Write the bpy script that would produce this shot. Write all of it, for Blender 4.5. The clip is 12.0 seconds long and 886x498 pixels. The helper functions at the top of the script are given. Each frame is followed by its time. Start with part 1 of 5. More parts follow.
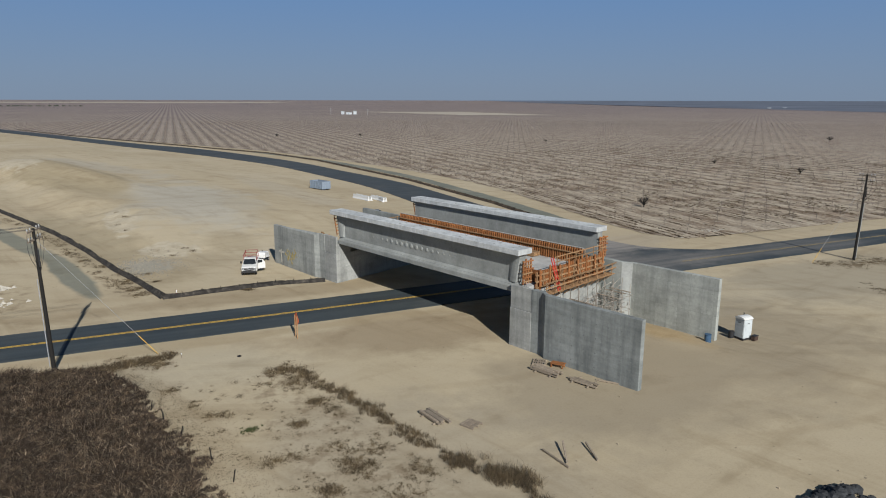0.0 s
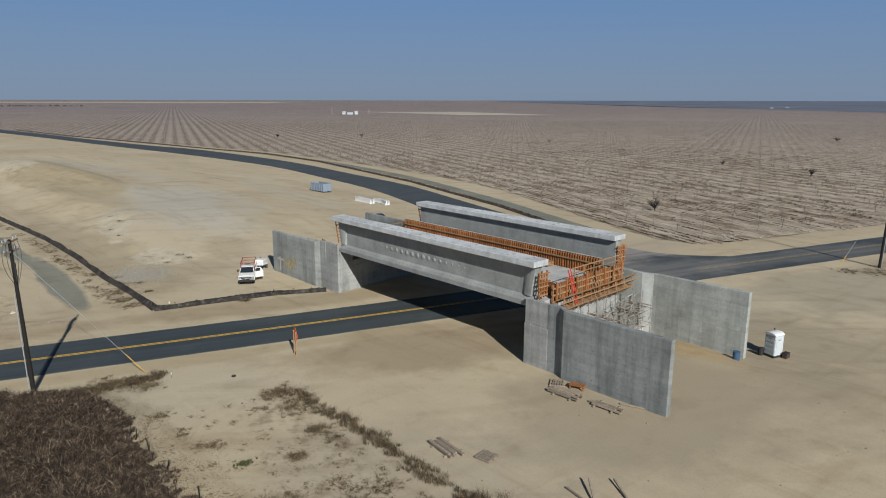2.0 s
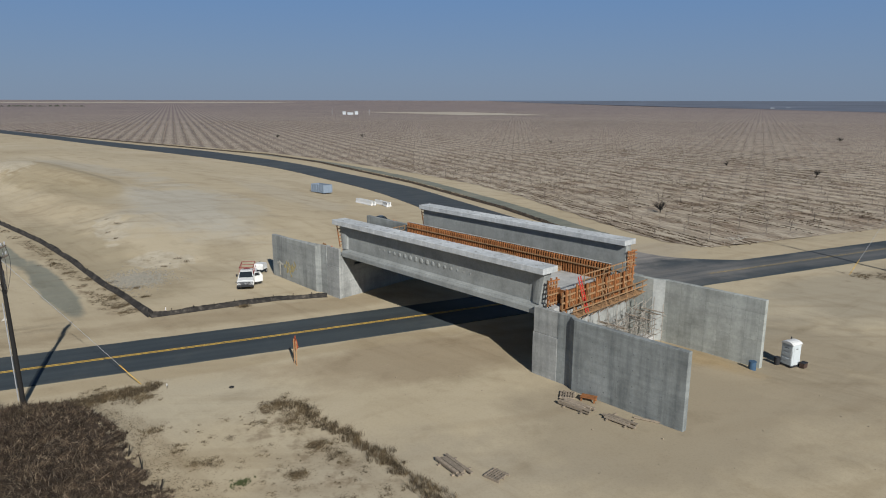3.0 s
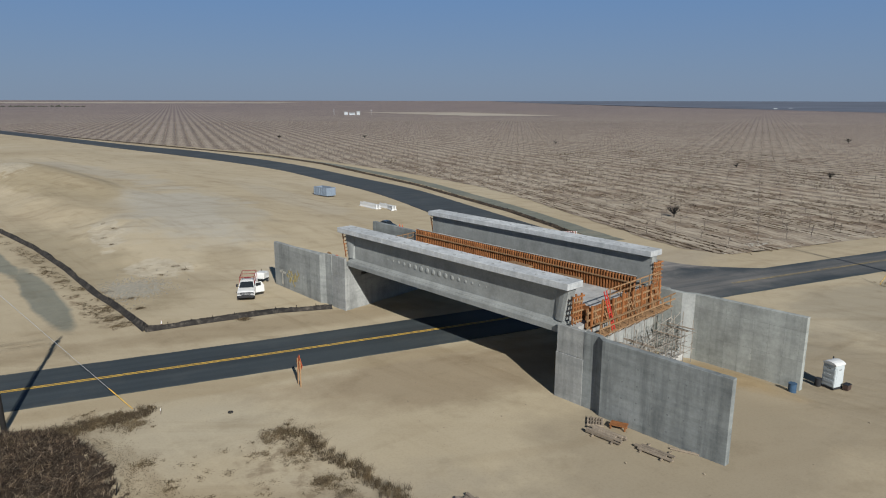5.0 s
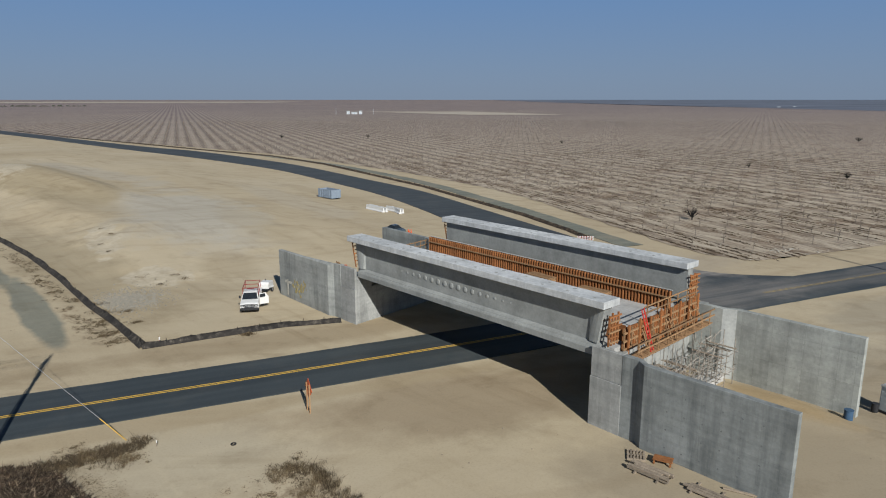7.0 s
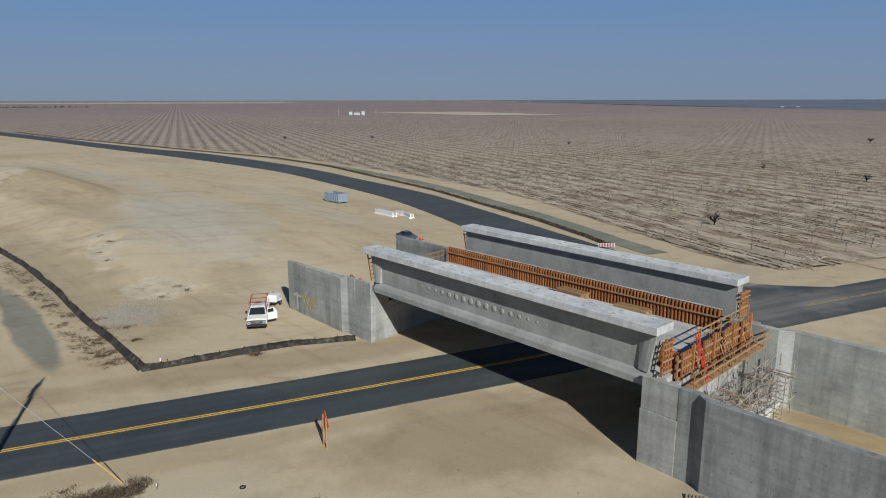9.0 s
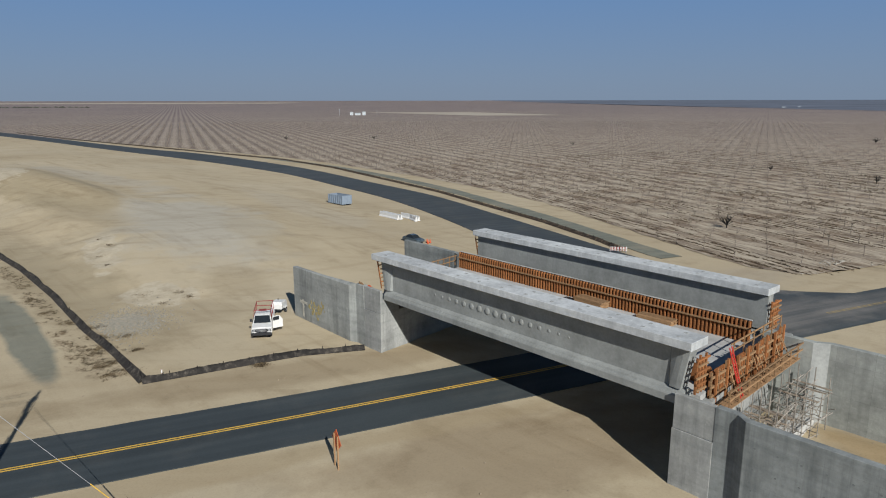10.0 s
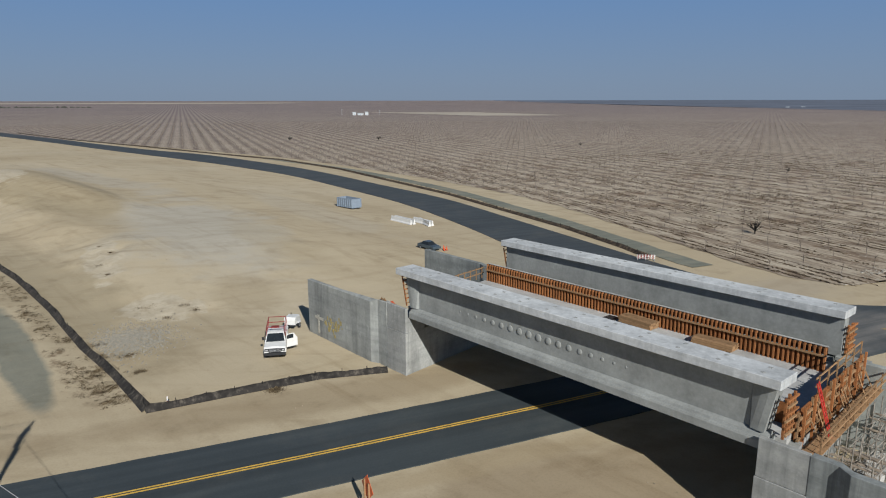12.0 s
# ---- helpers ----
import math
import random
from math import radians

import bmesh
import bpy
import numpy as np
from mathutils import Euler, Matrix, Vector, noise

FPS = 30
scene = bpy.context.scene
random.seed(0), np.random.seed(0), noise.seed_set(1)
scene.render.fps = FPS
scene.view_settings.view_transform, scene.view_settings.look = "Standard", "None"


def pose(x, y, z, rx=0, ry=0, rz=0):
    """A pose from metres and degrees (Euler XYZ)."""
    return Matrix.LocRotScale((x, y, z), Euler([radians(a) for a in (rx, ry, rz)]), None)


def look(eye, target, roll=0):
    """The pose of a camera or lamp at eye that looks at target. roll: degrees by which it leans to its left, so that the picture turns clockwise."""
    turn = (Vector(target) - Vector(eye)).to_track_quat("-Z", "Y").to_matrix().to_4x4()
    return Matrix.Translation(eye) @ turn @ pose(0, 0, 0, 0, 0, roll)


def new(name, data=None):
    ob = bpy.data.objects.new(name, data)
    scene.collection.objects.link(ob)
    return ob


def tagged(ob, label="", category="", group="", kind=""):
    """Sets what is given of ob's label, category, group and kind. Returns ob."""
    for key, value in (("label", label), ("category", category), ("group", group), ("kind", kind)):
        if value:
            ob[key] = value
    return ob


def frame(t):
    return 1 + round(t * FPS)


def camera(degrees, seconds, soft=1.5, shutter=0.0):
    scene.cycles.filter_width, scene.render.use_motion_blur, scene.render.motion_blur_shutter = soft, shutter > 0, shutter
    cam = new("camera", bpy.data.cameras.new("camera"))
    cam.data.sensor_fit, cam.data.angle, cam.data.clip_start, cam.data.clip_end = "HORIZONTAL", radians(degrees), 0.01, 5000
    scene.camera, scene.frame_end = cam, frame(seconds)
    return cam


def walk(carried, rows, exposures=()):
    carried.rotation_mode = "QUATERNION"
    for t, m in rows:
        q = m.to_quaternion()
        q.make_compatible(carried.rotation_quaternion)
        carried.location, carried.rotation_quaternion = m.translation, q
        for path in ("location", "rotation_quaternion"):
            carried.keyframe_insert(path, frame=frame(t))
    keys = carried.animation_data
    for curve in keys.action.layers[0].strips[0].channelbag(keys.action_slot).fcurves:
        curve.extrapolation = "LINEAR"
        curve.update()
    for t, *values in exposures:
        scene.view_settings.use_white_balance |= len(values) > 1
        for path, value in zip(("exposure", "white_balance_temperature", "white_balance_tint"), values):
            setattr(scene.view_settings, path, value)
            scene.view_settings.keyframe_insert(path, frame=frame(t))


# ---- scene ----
cam = camera(66.2, 12.0, soft=1.1)
PATH = [
    (0, (-1.395, -3.068, 22.541), (-0.682, -1.249, 22.114), 0.1),
    (0.5, (-1.184, -1.916, 22.536), (-0.471, -0.097, 22.109), 0.1),
    (1, (-0.917, -0.825, 22.54), (-0.205, 0.994, 22.112), 0.0),
    (1.5, (-0.66, 0.247, 22.557), (0.049, 2.067, 22.13), 0.0),
    (2, (-0.467, 1.337, 22.579), (0.243, 3.157, 22.152), 0.1),
    (2.5, (-0.271, 2.452, 22.572), (0.438, 4.273, 22.145), 0.1),
    (3, (-0.112, 3.499, 22.629), (0.598, 5.32, 22.202), 0.1),
    (5, (0.41, 7.942, 22.702), (1.116, 9.764, 22.276), 0.1),
    (5.5, (0.591, 9.125, 22.714), (1.295, 10.948, 22.288), 0.1),
    (6, (0.683, 10.367, 22.745), (1.385, 12.19, 22.317), 0.0),
    (6.5, (0.705, 11.638, 22.772), (1.407, 13.461, 22.344), -0.0),
    (7, (0.734, 12.939, 22.786), (1.435, 14.763, 22.357), 0.0),
    (9, (0.74, 18.402, 22.857), (1.436, 20.228, 22.429), -0.1),
    (9.5, (0.64, 19.816, 22.867), (1.336, 21.642, 22.439), -0.1),
    (10, (0.586, 21.243, 22.851), (1.281, 23.069, 22.424), -0.1),
    (10.5, (0.515, 22.759, 22.861), (1.209, 24.585, 22.433), -0.1),
    (11, (0.49, 24.234, 22.879), (1.181, 26.062, 22.451), -0.1),
    (11.5, (0.364, 25.654, 22.882), (1.055, 27.482, 22.454), -0.3),
    (12, (0.189, 27.12, 22.867), (0.88, 28.947, 22.44), -0.1),
]
walk(cam, [(t, look(eye, target, roll)) for t, eye, target, roll in PATH])

# ---- light ----
SUN_EL, SUN_AZ = 31.0, 181.6          # degrees; azimuth clockwise from +y
world = bpy.data.worlds.new("sky")
scene.world = world
world.use_nodes = True
wn = world.node_tree.nodes
sky = wn.new("ShaderNodeTexSky")
sky.sky_type = "NISHITA"
sky.sun_disc = False
sky.sun_elevation, sky.sun_rotation = radians(SUN_EL), radians(SUN_AZ)
sky.altitude, sky.air_density, sky.dust_density, sky.ozone_density = 0, 1.0, 0.7, 4.0
wn["Background"].inputs["Strength"].default_value = 0.07
# a dusty blue haze lies over the clear sky and hides its pale rim
wl = world.node_tree.links
geo = wn.new("ShaderNodeTexCoord")
up = wn.new("ShaderNodeSeparateXYZ")
wl.new(geo.outputs["Generated"], up.inputs[0])
haze = wn.new("ShaderNodeValToRGB")
haze.color_ramp.elements[0].position, haze.color_ramp.elements[0].color = 0.0, (2.55, 3.5, 4.95, 1)
haze.color_ramp.elements[1].position, haze.color_ramp.elements[1].color = 0.14, (1.75, 3.2, 5.9, 1)
for p_, c_ in ((0.4, (0.56, 1.1, 2.2, 1)), (1.0, (0.26, 0.58, 1.3, 1))):
    el_ = haze.color_ramp.elements.new(p_)
    el_.color = c_
wl.new(up.outputs["Z"], haze.inputs["Fac"])
veil = wn.new("ShaderNodeMix")
veil.data_type = "RGBA"
veil.inputs[0].default_value = 0.93
wl.new(sky.outputs[0], veil.inputs[6])
wl.new(haze.outputs[0], veil.inputs[7])
wl.new(veil.outputs[2], wn["Background"].inputs["Color"])
sun = new("sun", bpy.data.lights.new("sun", "SUN"))
sun.data.energy, sun.data.angle, sun.data.color = 4.8, radians(0.6), (1.0, 0.99, 0.955)
a, e = radians(SUN_AZ), radians(SUN_EL)
sun.matrix_world = look((0, 0, 0), (-math.sin(a) * math.cos(e), -math.cos(a) * math.cos(e), -math.sin(e)))
scene.view_settings.exposure = 0.12

# ---- materials ----


class Nodes:
    """A small wrapper to write node trees in short lines."""

    def __init__(self, name, rough=0.9, metal=0.0):
        self.m = bpy.data.materials.new(name)
        self.m.use_nodes = True
        self.t = self.m.node_tree
        self.b = self.t.nodes["Principled BSDF"]
        self.b.inputs["Roughness"].default_value = rough
        self.b.inputs["Metallic"].default_value = metal
        self.b.inputs["Specular IOR Level"].default_value = 0.25

    def n(self, kind, **values):
        node = self.t.nodes.new("ShaderNode" + kind)
        for key, value in values.items():
            node.inputs[key.replace("_", " ")].default_value = value
        return node

    def link(self, a, b):
        self.t.links.new(a, b)

    def coords(self, scale=(1, 1, 1), world=False, turn=0.0):
        mp = self.n("Mapping")
        mp.vector_type = "TEXTURE"
        mp.inputs["Scale"].default_value = tuple(1 / q for q in scale)
        mp.inputs["Rotation"].default_value = (0, 0, turn)
        src = self.n("NewGeometry").outputs["Position"] if world else self.n("TexCoord").outputs["Object"]
        self.link(src, mp.inputs["Vector"])
        return mp.outputs[0]

    def noise(self, vec, scale, detail=4.0, rough=0.55):
        tex = self.n("TexNoise", Scale=scale, Detail=detail, Roughness=rough)
        self.link(vec, tex.inputs["Vector"])
        return tex.outputs["Fac"]

    def ramp(self, fac, stops):
        r = self.n("ValToRGB")
        el = r.color_ramp.elements
        while len(el) < len(stops):
            el.new(0.5)
        for e_, (p, c) in zip(el, stops):
            e_.position = p
            e_.color = (*c, 1) if len(c) == 3 else c
        self.link(fac, r.inputs["Fac"])
        return r.outputs["Color"]

    def mix(self, fac, a, b, kind="MIX"):
        mx = self.t.nodes.new("ShaderNodeMix")
        mx.data_type, mx.blend_type = "RGBA", kind
        for value, k in ((fac, 0), (a, 6), (b, 7)):
            if isinstance(value, (int, float)):
                mx.inputs[k].default_value = value
            elif isinstance(value, tuple):
                mx.inputs[k].default_value = (*value, 1)
            else:
                self.link(value, mx.inputs[k])
        return mx.outputs[2]

    def math(self, op, a, b=0.0):
        mt = self.t.nodes.new("ShaderNodeMath")
        mt.operation = op
        for k, value in enumerate((a, b)):
            if isinstance(value, (int, float)):
                mt.inputs[k].default_value = value
            else:
                self.link(value, mt.inputs[k])
        return mt.outputs[0]

    def zone(self, v, cx, cy, rx, ry, turn=0.0, rag=1.6, lo=0.55, hi=0.95, grain=0.09):
        """1 inside a ragged oval patch of the plan, 0 outside."""
        mp = self.n("Mapping")
        mp.vector_type = "TEXTURE"
        mp.inputs["Location"].default_value = (cx, cy, 0)
        mp.inputs["Rotation"].default_value = (0, 0, turn)
        mp.inputs["Scale"].default_value = (rx, ry, 1e6)
        self.link(v, mp.inputs["Vector"])
        ln = self.t.nodes.new("ShaderNodeVectorMath")
        ln.operation = "LENGTH"
        self.link(mp.outputs[0], ln.inputs[0])
        edge = self.math("ADD", ln.outputs["Value"], self.math("MULTIPLY", self.math("SUBTRACT", self.noise(v, grain, 6, 0.65), 0.5), rag))
        return self.ramp(edge, [(lo, (1, 1, 1)), (hi, (0, 0, 0))])

    def bump(self, fac, strength, distance):
        bp = self.n("Bump", Strength=strength, Distance=distance)
        self.link(fac, bp.inputs["Height"])
        self.link(bp.outputs[0], self.b.inputs["Normal"])

    def done(self, colour):
        if isinstance(colour, tuple):
            self.b.inputs["Base Color"].default_value = (*colour, 1)
        else:
            self.link(colour, self.b.inputs["Base Color"])
        return self.m


def random_of(k):
    return k.n("ObjectInfo").outputs["Random"]


def plain(name, colour, rough=0.7, metal=0.0, vary=0.25, scale=3.0):
    """Paint, plastic or metal with faint dirt."""
    k = Nodes(name, rough, metal)
    v = k.coords()
    f = k.noise(v, scale, 6, 0.65)
    dark = tuple(c * (1 - vary) for c in colour)
    light = tuple(min(1, c * (1 + vary * 0.5)) for c in colour)
    return k.done(k.ramp(f, [(0.3, dark), (0.7, light)]))


# patches of the bare ground: centre, half widths, turn, share, colour
SOILS = [
    (1, 150, 15, 42, 0.15, 0.9, (0.425, 0.388, 0.315)),       # grey silt graded flat on the fill
    (-24, 235, 8, 60, 0.45, 0.7, (0.42, 0.375, 0.295)),
    (24, 165, 7, 40, 0.25, 0.45, (0.425, 0.375, 0.29)),
    (-20, 170, 7, 30, 0.38, 0.5, (0.36, 0.295, 0.19)),     # browner bank and road shoulders
    (-15, 118, 7.5, 38, 0.36, 0.85, (0.35, 0.29, 0.19)),
    (-1, 99, 9, 8, 0.3, 0.6, (0.365, 0.30, 0.20)),
    (5.5, 109, 5, 9, 0.1, 0.6, (0.355, 0.29, 0.19)),
    (12, 134, 5, 26, 0.3, 0.4, (0.37, 0.305, 0.20)),
    (34, 178, 4, 40, 0.3, 0.5, (0.37, 0.30, 0.195)),
    (20, 58.5, 18, 7, -0.1, 0.8, (0.30, 0.235, 0.152)),
    (40, 43, 30, 14, 0.2, 0.75, (0.295, 0.245, 0.17)),
    (42, 49, 2.2, 7, 0.36, 0.8, (0.36, 0.27, 0.15)),
    (85, 58, 40, 12, 0.05, 0.7, (0.31, 0.268, 0.195)),
    (6, 77.0, 28, 3.4, 0.05, 0.8, (0.325, 0.258, 0.165)),
    (0, 62.6, 40, 1.7, 0.05, 0.7, (0.37, 0.295, 0.185)),
    (12, 34, 12, 16, 0.3, 0.55, (0.355, 0.305, 0.225)),
    (-3, 55, 12, 6, 0.0, 0.5, (0.41, 0.36, 0.265)),
    (66, 88, 16, 7, 0.1, 0.6, (0.37, 0.315, 0.235)),
    (36, 94, 9, 20, 0.2, 0.5, (0.37, 0.31, 0.22)),
]


def sand_material():
    k = Nodes("sand", 0.95)
    v = k.coords(world=True)
    big = k.noise(v, 0.014, 6, 0.6)
    mid = k.noise(v, 0.35, 6, 0.65)
    fine = k.noise(v, 6.0, 5, 0.7)
    c = k.ramp(big, [(0.32, (0.395, 0.322, 0.213)), (0.5, (0.445, 0.37, 0.25)), (0.66, (0.48, 0.41, 0.293))])
    for cx, cy, rx, ry, turn, share, tone in SOILS:
        c = k.mix(k.math("MULTIPLY", k.zone(v, cx, cy, rx, ry, turn), share), c, tone)
    # a browner mound with a crisp foot
    c = k.mix(k.math("MULTIPLY", k.zone(v, -29, 203, 11, 46, 0.38, 0.6, 0.82, 0.93, 0.06), 0.8), c, k.ramp(mid, [(0.3, (0.33, 0.268, 0.168)), (0.7, (0.375, 0.31, 0.20))]))
    # pale slumped scars with crisp edges, and the last crumbs of an old asphalt lane
    for cx, cy, rx, ry, turn in ((-11.8, 131, 3.2, 15, 0.16), (-3.4, 106.5, 4.6, 7.0, 0.7), (-46, 238, 7, 26, 0.3)):
        c = k.mix(k.math("MULTIPLY", k.zone(v, cx, cy, rx, ry, turn, 1.5, 0.70, 0.82, 0.24), 0.85), c, k.ramp(k.noise(v, 0.9, 5, 0.7), [(0.3, (0.40, 0.34, 0.245)), (0.6, (0.51, 0.45, 0.34))]))
    lane = None
    for cx, cy, rx, ry, turn in ((-16.0, 97.5, 2.0, 19, 0.31), (-27, 124, 1.9, 20, 0.40), (-45, 166, 1.9, 30, 0.48)):
        z_ = k.zone(v, cx, cy, rx, ry, turn, 0.7, 0.74, 0.98, 0.16)
        lane = z_ if lane is None else k.math("MAXIMUM", lane, z_)
    c = k.mix(k.math("MULTIPLY", lane, 0.88), c, k.ramp(mid, [(0.3, (0.165, 0.172, 0.14)), (0.7, (0.215, 0.215, 0.17))]))
    # dry litter and scuffed soil under the weeds
    bits = k.ramp(k.noise(v, 0.55, 7, 0.72), [(0.50, (0, 0, 0)), (0.62, (1, 1, 1))])
    for cx, cy, rx, ry, turn, share in ((7.6, 38, 5.0, 16, 0.28, 0.55), (6.2, 51, 2.6, 3.6, 0.3, 0.7), (-10.5, 90.5, 1.5, 12, 0.36, 0.9), (-20, 117, 1.3, 18, 0.36, 0.7), (88, 63, 9, 2.5, 0, 0.8), (84, 51, 10, 3, 0.3, 0.6), (-22, 86, 5, 9, 0.2, 0.6)):
        c = k.mix(k.math("MULTIPLY", k.math("MULTIPLY", k.zone(v, cx, cy, rx, ry, turn), bits), share), c, (0.165, 0.115, 0.065))
    # soft sweeps of blade and tyre, each along its own way of driving
    for scale, turn, share in (((0.5, 0.03, 1), 0.36, 0.6), ((0.32, 0.035, 1), 0.62, 0.45), ((0.04, 0.45, 1), -0.35, 0.5), ((0.03, 0.4, 1), 0.3, 0.45)):
        sweep = k.noise(k.coords(scale, True, turn), 1.0, 6, 0.6)
        where = k.ramp(k.noise(v, 0.028 + abs(turn) * 0.02, 3), [(0.38, (0, 0, 0)), (0.56, (1, 1, 1))])
        c = k.mix(k.math("MULTIPLY", where, share), c, k.ramp(sweep, [(0.30, (0.70, 0.66, 0.60)), (0.47, (1, 1, 1)), (0.58, (1, 1, 1)), (0.7, (1.10, 1.10, 1.09))]), "MULTIPLY")
    ruts = k.n("TexWave", Scale=0.16, Distortion=14.0, Detail=2.0)
    ruts.inputs["Detail Scale"].default_value = 0.35
    ruts.wave_type = "RINGS"
    k.link(k.coords((0.22, 0.22, 1), True), ruts.inputs["Vector"])
    where = k.ramp(k.noise(v, 0.05, 3), [(0.45, (0, 0, 0)), (0.6, (1, 1, 1))])
    c = k.mix(k.math("MULTIPLY", where, 0.45), c, k.ramp(ruts.outputs["Fac"], [(0.0, (0.84, 0.81, 0.77)), (0.08, (1, 1, 1)), (0.94, (1, 1, 1)), (1.0, (1.06, 1.06, 1.05))]), "MULTIPLY")
    # scuffs and grain
    blot = k.noise(v, 0.22, 8, 0.66)
    c = k.mix(0.6, c, k.ramp(blot, [(0.32, (0.76, 0.74, 0.71)), (0.46, (1, 1, 1)), (0.62, (1, 1, 1)), (0.74, (1.09, 1.09, 1.08))]), "MULTIPLY")
    c = k.mix(0.45, c, k.ramp(fine, [(0.25, (0.74, 0.72, 0.68)), (0.5, (1, 1, 1)), (0.8, (1.1, 1.1, 1.1))]), "MULTIPLY")
    k.bump(k.math("ADD", k.math("MULTIPLY", mid, 2.0), fine), 0.25, 0.05)
    return k.done(c)


def asphalt_material(name, tone, dust, dusty_zones=()):
    k = Nodes(name, 0.7)
    k.b.inputs["Specular IOR Level"].default_value = 0.3
    v = k.coords(world=True)
    big = k.noise(v, 0.08, 5, 0.6)
    lanes = k.noise(k.coords((0.012, 0.75, 1), True, 0.06), 1.0, 4, 0.6)
    fine = k.noise(v, 9.0, 4, 0.7)
    c = k.ramp(big, [(0.3, tuple(t * 0.9 for t in tone)), (0.7, tuple(t * 1.1 for t in tone))])
    c = k.mix(0.75, c, k.ramp(lanes, [(0.3, (0.72, 0.72, 0.72)), (0.5, (1, 1, 1)), (0.68, (1.28, 1.27, 1.25))]), "MULTIPLY")
    c = k.mix(k.math("MULTIPLY", k.ramp(k.noise(v, 0.16, 6, 0.7), [(0.5, (0, 0, 0)), (0.8, (1, 1, 1))]), dust), c, (0.30, 0.255, 0.18))
    smear = k.ramp(k.noise(k.coords((0.06, 0.9, 1), True, 0.07), 1.0, 6, 0.68), [(0.36, (0, 0, 0)), (0.62, (1, 1, 1))])
    for cx, cy, rx, ry, turn, share in dusty_zones:
        z_ = k.zone(v, cx, cy, rx, ry, turn)
        c = k.mix(k.math("MULTIPLY", k.math("MULTIPLY", z_, k.math("ADD", k.math("MULTIPLY", smear, 0.6), 0.4)), share), c, (0.275, 0.25, 0.22))
    c = k.mix(0.4, c, k.ramp(fine, [(0.3, (0.7, 0.7, 0.7)), (0.7, (1.2, 1.2, 1.2))]), "MULTIPLY")
    k.bump(fine, 0.3, 0.01)
    return k.done(c)


def field_material():
    """Orchard floor: pale earth with dark streaks of dry weeds and their shadows along the rows, which run along y."""
    k = Nodes("orchard_soil", 0.97)
    v = k.coords(world=True)
    big = k.noise(v, 0.012, 5, 0.6)
    patch = k.noise(v, 0.07, 5, 0.65)
    row = k.noise(k.coords((1.5, 0.17, 1), True), 1.0, 6, 0.66)
    thin = k.noise(k.coords((2.6, 0.22, 1), True), 1.0, 5, 0.65)
    xyz = k.n("SeparateXYZ")
    k.link(v, xyz.inputs[0])
    wob = k.math("MULTIPLY", k.noise(v, 0.3, 2), 0.8)
    cx = k.math("COSINE", k.math("ADD", k.math("MULTIPLY", xyz.outputs[0], math.tau / GRID_X), wob))
    cy = k.math("COSINE", k.math("ADD", k.math("MULTIPLY", xyz.outputs[1], math.tau / GRID_Y), wob))
    dots = k.math("MULTIPLY", k.math("POWER", k.math("MAXIMUM", k.math("ADD", k.math("MULTIPLY", cx, 0.5), 0.5), 0.0), 2.0),
                  k.math("POWER", k.math("MAXIMUM", k.math("ADD", k.math("MULTIPLY", cy, 0.5), 0.5), 0.0), 1.5))
    reach = k.t.nodes.new("ShaderNodeVectorMath")
    reach.operation = "LENGTH"
    k.link(v, reach.inputs[0])
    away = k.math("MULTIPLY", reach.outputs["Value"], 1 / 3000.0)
    c = k.ramp(big, [(0.3, (0.37, 0.318, 0.246)), (0.7, (0.425, 0.368, 0.288))])
    streak = k.ramp(k.math("SUBTRACT", row, k.math("MULTIPLY", cx, 0.055)), [(0.47, (1, 1, 1)), (0.52, (0, 0, 0))])
    weedy = k.ramp(patch, [(0.34, (1, 1, 1)), (0.62, (0.42, 0.42, 0.42))])
    c = k.mix(k.math("MULTIPLY", k.math("MULTIPLY", streak, weedy), 0.9), c, (0.15, 0.103, 0.066))
    c = k.mix(0.9, c, k.ramp(thin, [(0.36, (0.40, 0.34, 0.29)), (0.48, (1, 1, 1)), (0.70, (1.3, 1.28, 1.24))]), "MULTIPLY")
    c = k.mix(0.6, c, k.ramp(patch, [(0.3, (0.66, 0.54, 0.44)), (0.48, (1, 0.98, 0.95)), (0.6, (1.08, 1.08, 1.06))]), "MULTIPLY")
    # mauve distance haze is painted into the colour, stronger farther from the origin
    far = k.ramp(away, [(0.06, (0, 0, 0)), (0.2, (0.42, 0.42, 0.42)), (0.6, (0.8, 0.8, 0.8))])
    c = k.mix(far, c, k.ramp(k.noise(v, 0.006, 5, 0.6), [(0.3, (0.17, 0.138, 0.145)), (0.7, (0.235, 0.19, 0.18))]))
    # painted dots stand for the trees far off and for trunk shadows nearer
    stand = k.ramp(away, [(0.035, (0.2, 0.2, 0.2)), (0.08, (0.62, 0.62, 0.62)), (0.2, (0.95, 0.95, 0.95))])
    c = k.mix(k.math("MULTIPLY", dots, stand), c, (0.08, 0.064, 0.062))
    k.bump(row, 0.8, 0.2)
    return k.done(c)


